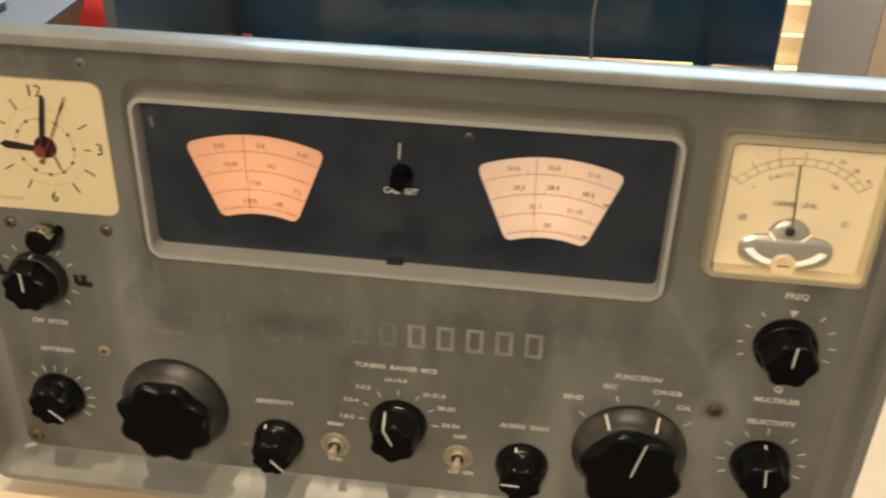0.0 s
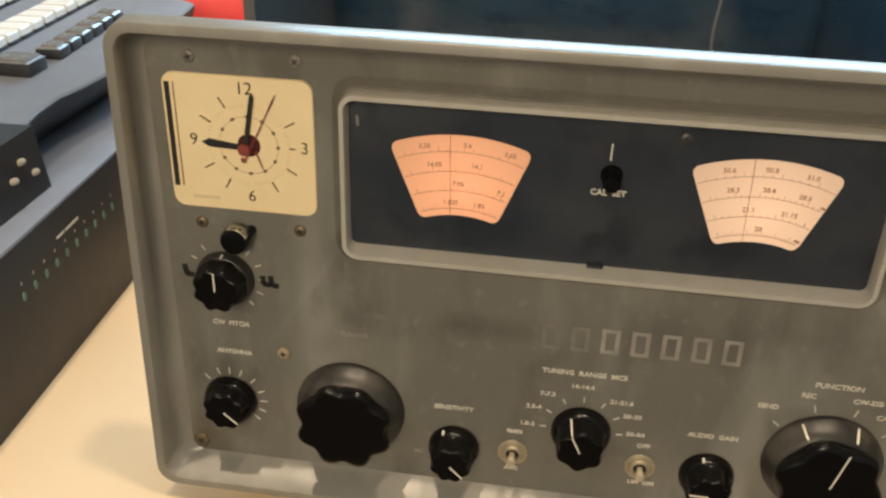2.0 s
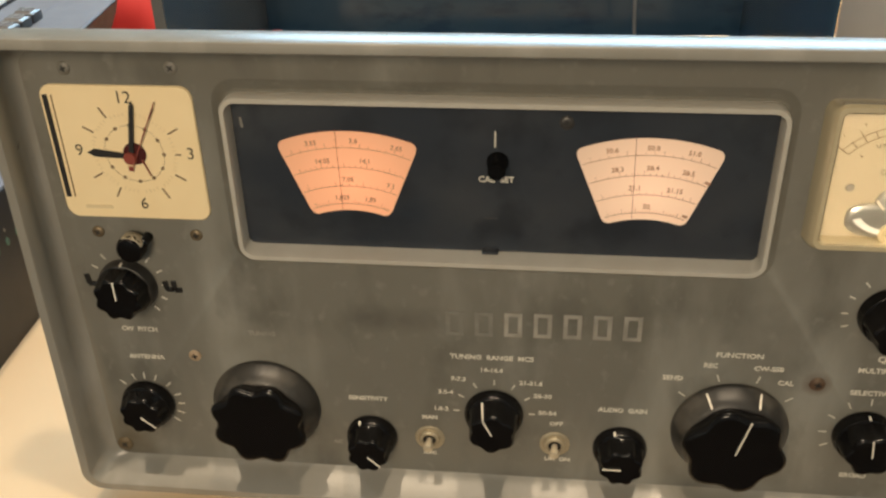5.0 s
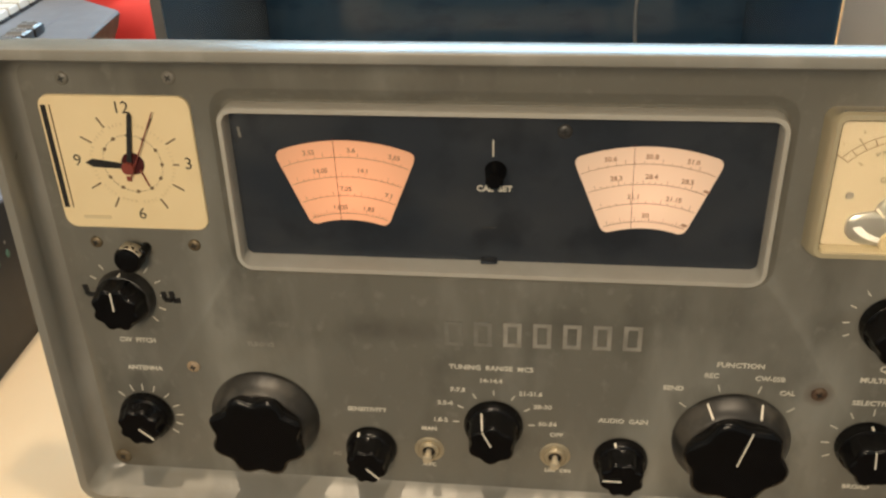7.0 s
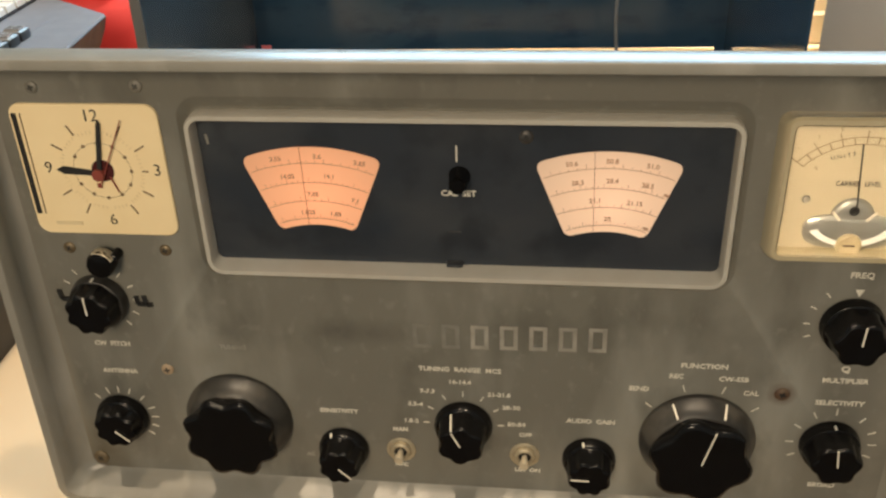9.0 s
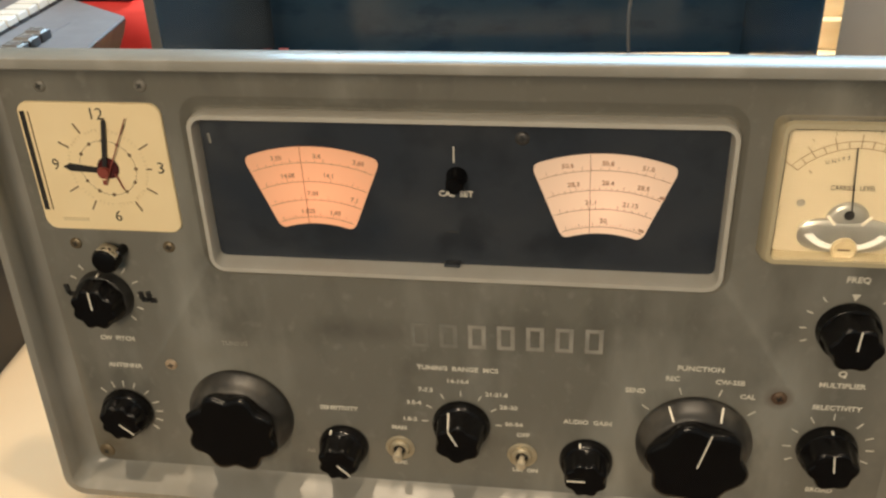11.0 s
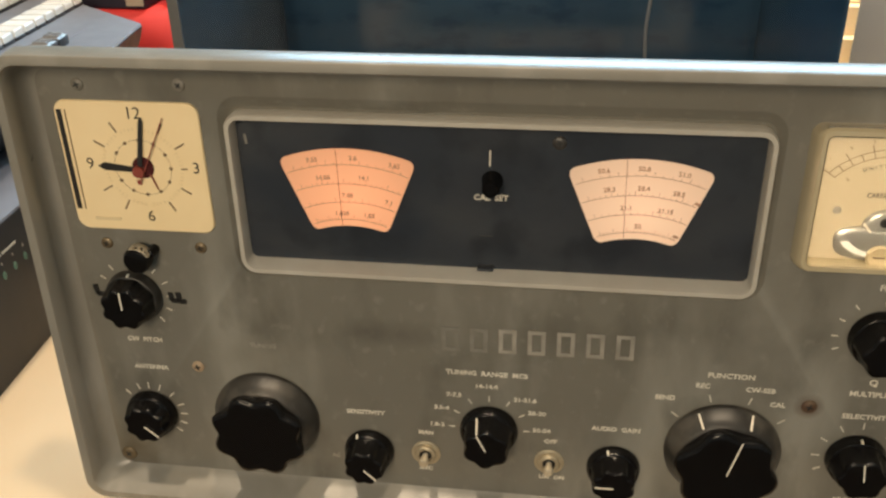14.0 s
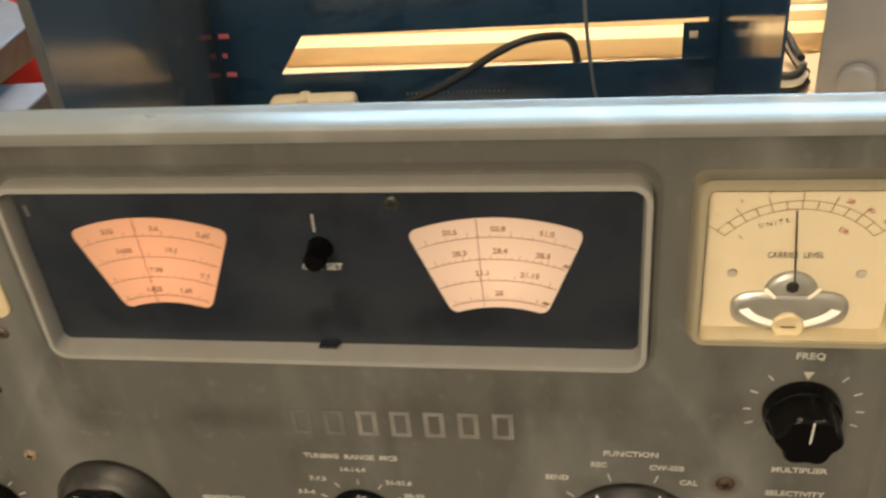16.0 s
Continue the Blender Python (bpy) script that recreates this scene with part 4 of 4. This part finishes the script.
# ---- black rack unit on the desk, with what stands on it ----
rack = thing("rack_unit", "black rack unit with dim green lights and a pale top", "audio unit", (-0.3445, 0.089, DESK), 2.8)
RH = 0.110
part("body", box(-0.36, -0.003, -0.128, 0.34, 0.0, RH - 0.006, 0.002), M_rack, rack)
part("front_plate", box(-0.003, 0.0, -0.128, 0.34, 0.0, RH - 0.002, 0.0008), M_rack, rack, "black front plate")
part("top_plate", box(-0.36, -0.0005, -0.128, 0.34, RH - 0.006, RH, 0.0015), M_racktop, rack, "pale grey top plate")
for i in range(10):
    y = -0.027 + i * 0.0146
    part("indicator_lamp", loft([[(0.0001, y + 0.0020 * math.cos(a), 0.0735 + 0.0032 * math.sin(a)) for a in [2 * math.pi * k / 14 for k in range(14)]], [(0.0008, y + 0.0018 * math.cos(a), 0.0735 + 0.0030 * math.sin(a)) for a in [2 * math.pi * k / 14 for k in range(14)]]]), M_led, rack, "dim green light")
    part("number_dash", box(0.0001, 0.0004, y - 0.0006, y + 0.0006, 0.0815, 0.0835), M_worn, rack)
part("print_bar", box(0.0001, 0.0004, 0.022, 0.0325, 0.0881, 0.0900), M_letter, rack)
part("print_bar", box(0.0001, 0.0004, 0.0345, 0.053, 0.0881, 0.0900), M_letter, rack)

# console with rows of keys
con = thing("mixing_console", "blue-grey control console with rows of white push keys", "mixing console", (0, 0, DESK + RH))
H = 0.041
lid = [(-0.380, 0.150), (-0.3855, 0.180), (-0.3868, 0.209), (-0.3815, 0.240), (-0.3790, 0.271), (-0.3800, 0.330), (-0.400, 0.497), (-0.545, 0.603), (-0.69, 0.61), (-0.69, 0.13)]
base = [(-0.414, 0.155), (-0.4145, 0.180), (-0.4152, 0.209), (-0.4156, 0.240), (-0.4156, 0.271), (-0.4156, 0.330), (-0.4152, 0.493), (-0.545, 0.600), (-0.69, 0.605), (-0.69, 0.14)]
part("case", loft([[(x, y, 0) for x, y in base], [(b[0] * 0.25 + a[0] * 0.75, b[1] * 0.25 + a[1] * 0.75, H * 0.62) for a, b in zip(lid, base)], [(x, y, H - 0.002) for x, y in lid], [(x - 0.0012, y, H) for x, y in lid]]), M_console, con, "blue-grey moulded case", 25)
skin = []
for dx in (0.0008, -0.0006):
    row = [[(b[0] + (a[0] - b[0]) * u + dx, b[1] + (a[1] - b[1]) * u, H * h) for a, b in zip(lid[:7], base[:7])] for u, h in ((0.0, 0.01), (0.75, 0.62), (1.0, 0.94))]
    skin.append(row)
ring = [front + back[::-1] for front, back in zip(skin[0], skin[1])]
part("side_strip", loft(ring), M_console_side, con, "dark curved side strip", 25)


def keyrow(x0, y0, x1, y1, count, w, dep, m, h=0.010, low=0.35, top=0.42):
    d = Vector((x1 - x0, y1 - y0)).normalized()
    ang = math.degrees(math.atan2(d.y, d.x))
    for i in range(count):
        u = i / max(1, count - 1)
        p = Vector((x0 + (x1 - x0) * u, y0 + (y1 - y0) * u))
        k = part("key", box(-w / 2, w / 2, -dep / 2, dep / 2, 0, h * low, 0.0008), M_keybase, con)
        k.matrix_basis = pose(p.x, p.y, H, 0, 0, ang)
        c = part("key_cap", loft([[(sx * w * 0.47, sy * dep * 0.47, h * low) for sx, sy in ((-1, -1), (1, -1), (1, 1), (-1, 1))], [(sx * w * (top + 0.03), sy * dep * (top + 0.03), h * 0.85) for sx, sy in ((-1, -1), (1, -1), (1, 1), (-1, 1))], [(sx * w * top, sy * dep * top, h) for sx, sy in ((-1, -1), (1, -1), (1, 1), (-1, 1))]]), m, k, "", 20)


keyrow(-0.440, 0.300, -0.448, 0.412, 6, 0.019, 0.021, M_keygrey, 0.011, 0.75, 0.30)
keyrow(-0.444, 0.256, -0.444, 0.256, 1, 0.032, 0.026, M_keygrey, 0.013, 0.8, 0.38)
keyrow(-0.500, 0.260, -0.514, 0.560, 15, 0.019, 0.030, M_key)
keyrow(-0.572, 0.300, -0.590, 0.600, 15, 0.019, 0.030, M_key)
part("print_bar", box(-0.449, -0.446, 0.435, 0.475, H, H + 0.0003), M_racktop, con)

# small black unit on the rack
bu = thing("small_black_unit", "small black unit with worn silver knobs on the rack top", "audio unit", (-0.368, 0.100, DESK + RH), 2.8)
part("body", loft([[(-0.16, -0.132, 0), (0.0, -0.132, 0), (0.006, 0.045, 0), (-0.16, 0.045, 0)], [(-0.16, -0.132, 0.045), (-0.004, -0.132, 0.045), (0.002, 0.042, 0.045), (-0.16, 0.042, 0.045)]]), M_rack, bu, "", 20)
for y, z in ((0.018, 0.028), (0.005, 0.020), (-0.03, 0.020), (0.030, 0.016), (-0.06, 0.022)):
    kx = 0.0050 - z * 0.10
    part("knob", loft([circle(0, 0, 0.0024, 0, 16), circle(0, 0, 0.0022, 0.004, 16, 6, 0.2), circle(0, 0, 0.0012, 0.005, 16)]), M_worn, bu, "worn silver knob").matrix_basis = pose(kx, y, z, 25, 0, -90)

# ---- red bag, navy box, slats, grey instruments ----
red = thing("red_bag", "bright red fabric bag slumped beside the cabinet", "bag", (-0.50, 0.69, DESK))


def sack(rows, wob):
    loops = []
    for i, (z, cx, sx, sy) in enumerate(rows):
        loops.append([(cx + sx * math.copysign(abs(math.cos(a)) ** 0.6, math.cos(a)) * (1 + wob * math.sin(5 * a + i)), sy * math.copysign(abs(math.sin(a)) ** 0.6, math.sin(a)) * (1 + wob * math.sin(7 * a + 2 * i)), z + 0.003 * math.sin(3 * a + i) * (0 < i < len(rows) - 1)) for a in [2 * math.pi * k / 56 for k in range(56)]])
    return loft(loops)


part("bag_body", sack(((0.0, 0, 0.13, 0.09), (0.05, 0, 0.135, 0.095), (0.10, 0, 0.13, 0.09), (0.125, 0, 0.125, 0.08), (0.133, 0, 0.115, 0.07)), 0.03), M_redcloth, red, "", 60)
part("bag_flap", sack(((0.06, 0.098, 0.038, 0.055), (0.12, 0.100, 0.042, 0.06), (0.17, 0.098, 0.040, 0.05), (0.215, 0.092, 0.034, 0.035), (0.225, 0.09, 0.026, 0.02)), 0.06), M_redcloth, red, "folded upper part of the bag", 60)
nav = thing("navy_box", "dark navy box with a pale printed label, on the red bag", "box", (-0.535, 0.675, DESK + 0.1335), 0)
part("body", box(-0.12, 0.083, -0.055, 0.055, 0, 0.09, 0.004), M_navy, nav)
part("label_patch", box(0.060, 0.081, -0.0558, -0.0550, 0.004, 0.014), M_beige, nav, "pale printed label")

slats = thing("board_stack", "stack of pale pine boards stepped back behind the cabinet", "wooden boards", (0, 0.762, DESK))
sl = bmesh.new()
box(-0.72, 0.80, 0, 0.030, 0, 0.0350, 0.0010, sl)
slat_me = finish(sl, "board", 20)
for i in range(9):
    b_ = part("board", slat_me, M_pine, slats)
    b_.matrix_basis = pose(0.004 * math.sin(3.1 * i), 0.0185 * i, 0.0352 * i + (0.0005 if i else 0))

part("board", box(-0.72, 0.80, -0.040, -0.002, 0, 0.024, 0.002), M_pine_tan, slats, "low tan board lying in front")

gi = thing("grey_instrument", "grey metal instrument case with a round knob", "instrument", (0.320, 0.60, DESK), -19)
part("case", box(0, 0.22, 0, 0.28, 0.004, 0.20, 0.003), M_greymetal, gi)
part("knob", loft([circle(0.037, 0.024, 0.0185, -0.0005, 32), circle(0.037, 0.024, 0.0175, -0.008, 32), circle(0.037, 0.024, 0.0140, -0.010, 32)]), M_greymetal, gi, "flat grey round knob", 40)
part("front_plate", box(0.068, 0.20, -0.004, -0.001, 0.02, 0.19, 0.001), M_beige, gi, "beige plate")
part("knob", loft([circle(0.105, 0.11, 0.010, -0.0041, 24), circle(0.105, 0.11, 0.008, -0.016, 24)]), M_chrome, gi, "silver knob", 40)
for i, (m, r, z) in enumerate(((M_cable, 0.0045, 0.012), (M_white, 0.0045, 0.020), (M_cable, 0.004, 0.028))):
    pts = [(0.296 + (0.026 - 0.003 * i) * math.cos(a), 0.655 + 0.045 * math.sin(a), DESK + z - 0.006 + 0.012 * (math.sin(a) > 0.5)) for a in [2 * math.pi * k / 12 for k in range(12)]]
    c = new("cable_loop", finish(tube(pts, r), "cable_loop", 60))
    c.data.materials.append(m)
    tagged(c, ("black" if m is M_cable else "white") + " cable coiled on the desk", "cable", "coiled cables")

# ceiling lamps over the camera, and the added spot over the desk's back
lamp = thing("ceiling_lamp", "square warm ceiling lamp with a grey metal frame", "ceiling lamp", (0.34, -0.24, 2.395))
part("frame", loft([[(sx * 0.16, sy * 0.16, 0.05) for sx, sy in ((-1, -1), (1, -1), (1, 1), (-1, 1))], [(sx * 0.16, sy * 0.16, 0.0) for sx, sy in ((-1, -1), (1, -1), (1, 1), (-1, 1))]]), M_greymetal, lamp)
# the second trim ring is made up for the added back spot
for x, y in ((-0.40, -0.23), (0.0, 0.98)):
    spot = thing("spot_lamp", "unseen small round recessed ceiling spot lamp with white trim", "ceiling lamp", (x, y, 2.41), 0, "ceiling spots")
    part("trim_ring", loft([[(0.09 * math.cos(a), 0.09 * math.sin(a), z) for a in [2 * math.pi * k / 32 for k in range(32)]] for z in (0.04, 0.0)]), M_ceiling, spot)
# unseen stand and shade made up to carry the added front light
fl = thing("added_floor_lamp", "unseen floor lamp with a wide pale fabric shade, added as front light", "floor lamp", (-0.18, -1.54, -0.74))
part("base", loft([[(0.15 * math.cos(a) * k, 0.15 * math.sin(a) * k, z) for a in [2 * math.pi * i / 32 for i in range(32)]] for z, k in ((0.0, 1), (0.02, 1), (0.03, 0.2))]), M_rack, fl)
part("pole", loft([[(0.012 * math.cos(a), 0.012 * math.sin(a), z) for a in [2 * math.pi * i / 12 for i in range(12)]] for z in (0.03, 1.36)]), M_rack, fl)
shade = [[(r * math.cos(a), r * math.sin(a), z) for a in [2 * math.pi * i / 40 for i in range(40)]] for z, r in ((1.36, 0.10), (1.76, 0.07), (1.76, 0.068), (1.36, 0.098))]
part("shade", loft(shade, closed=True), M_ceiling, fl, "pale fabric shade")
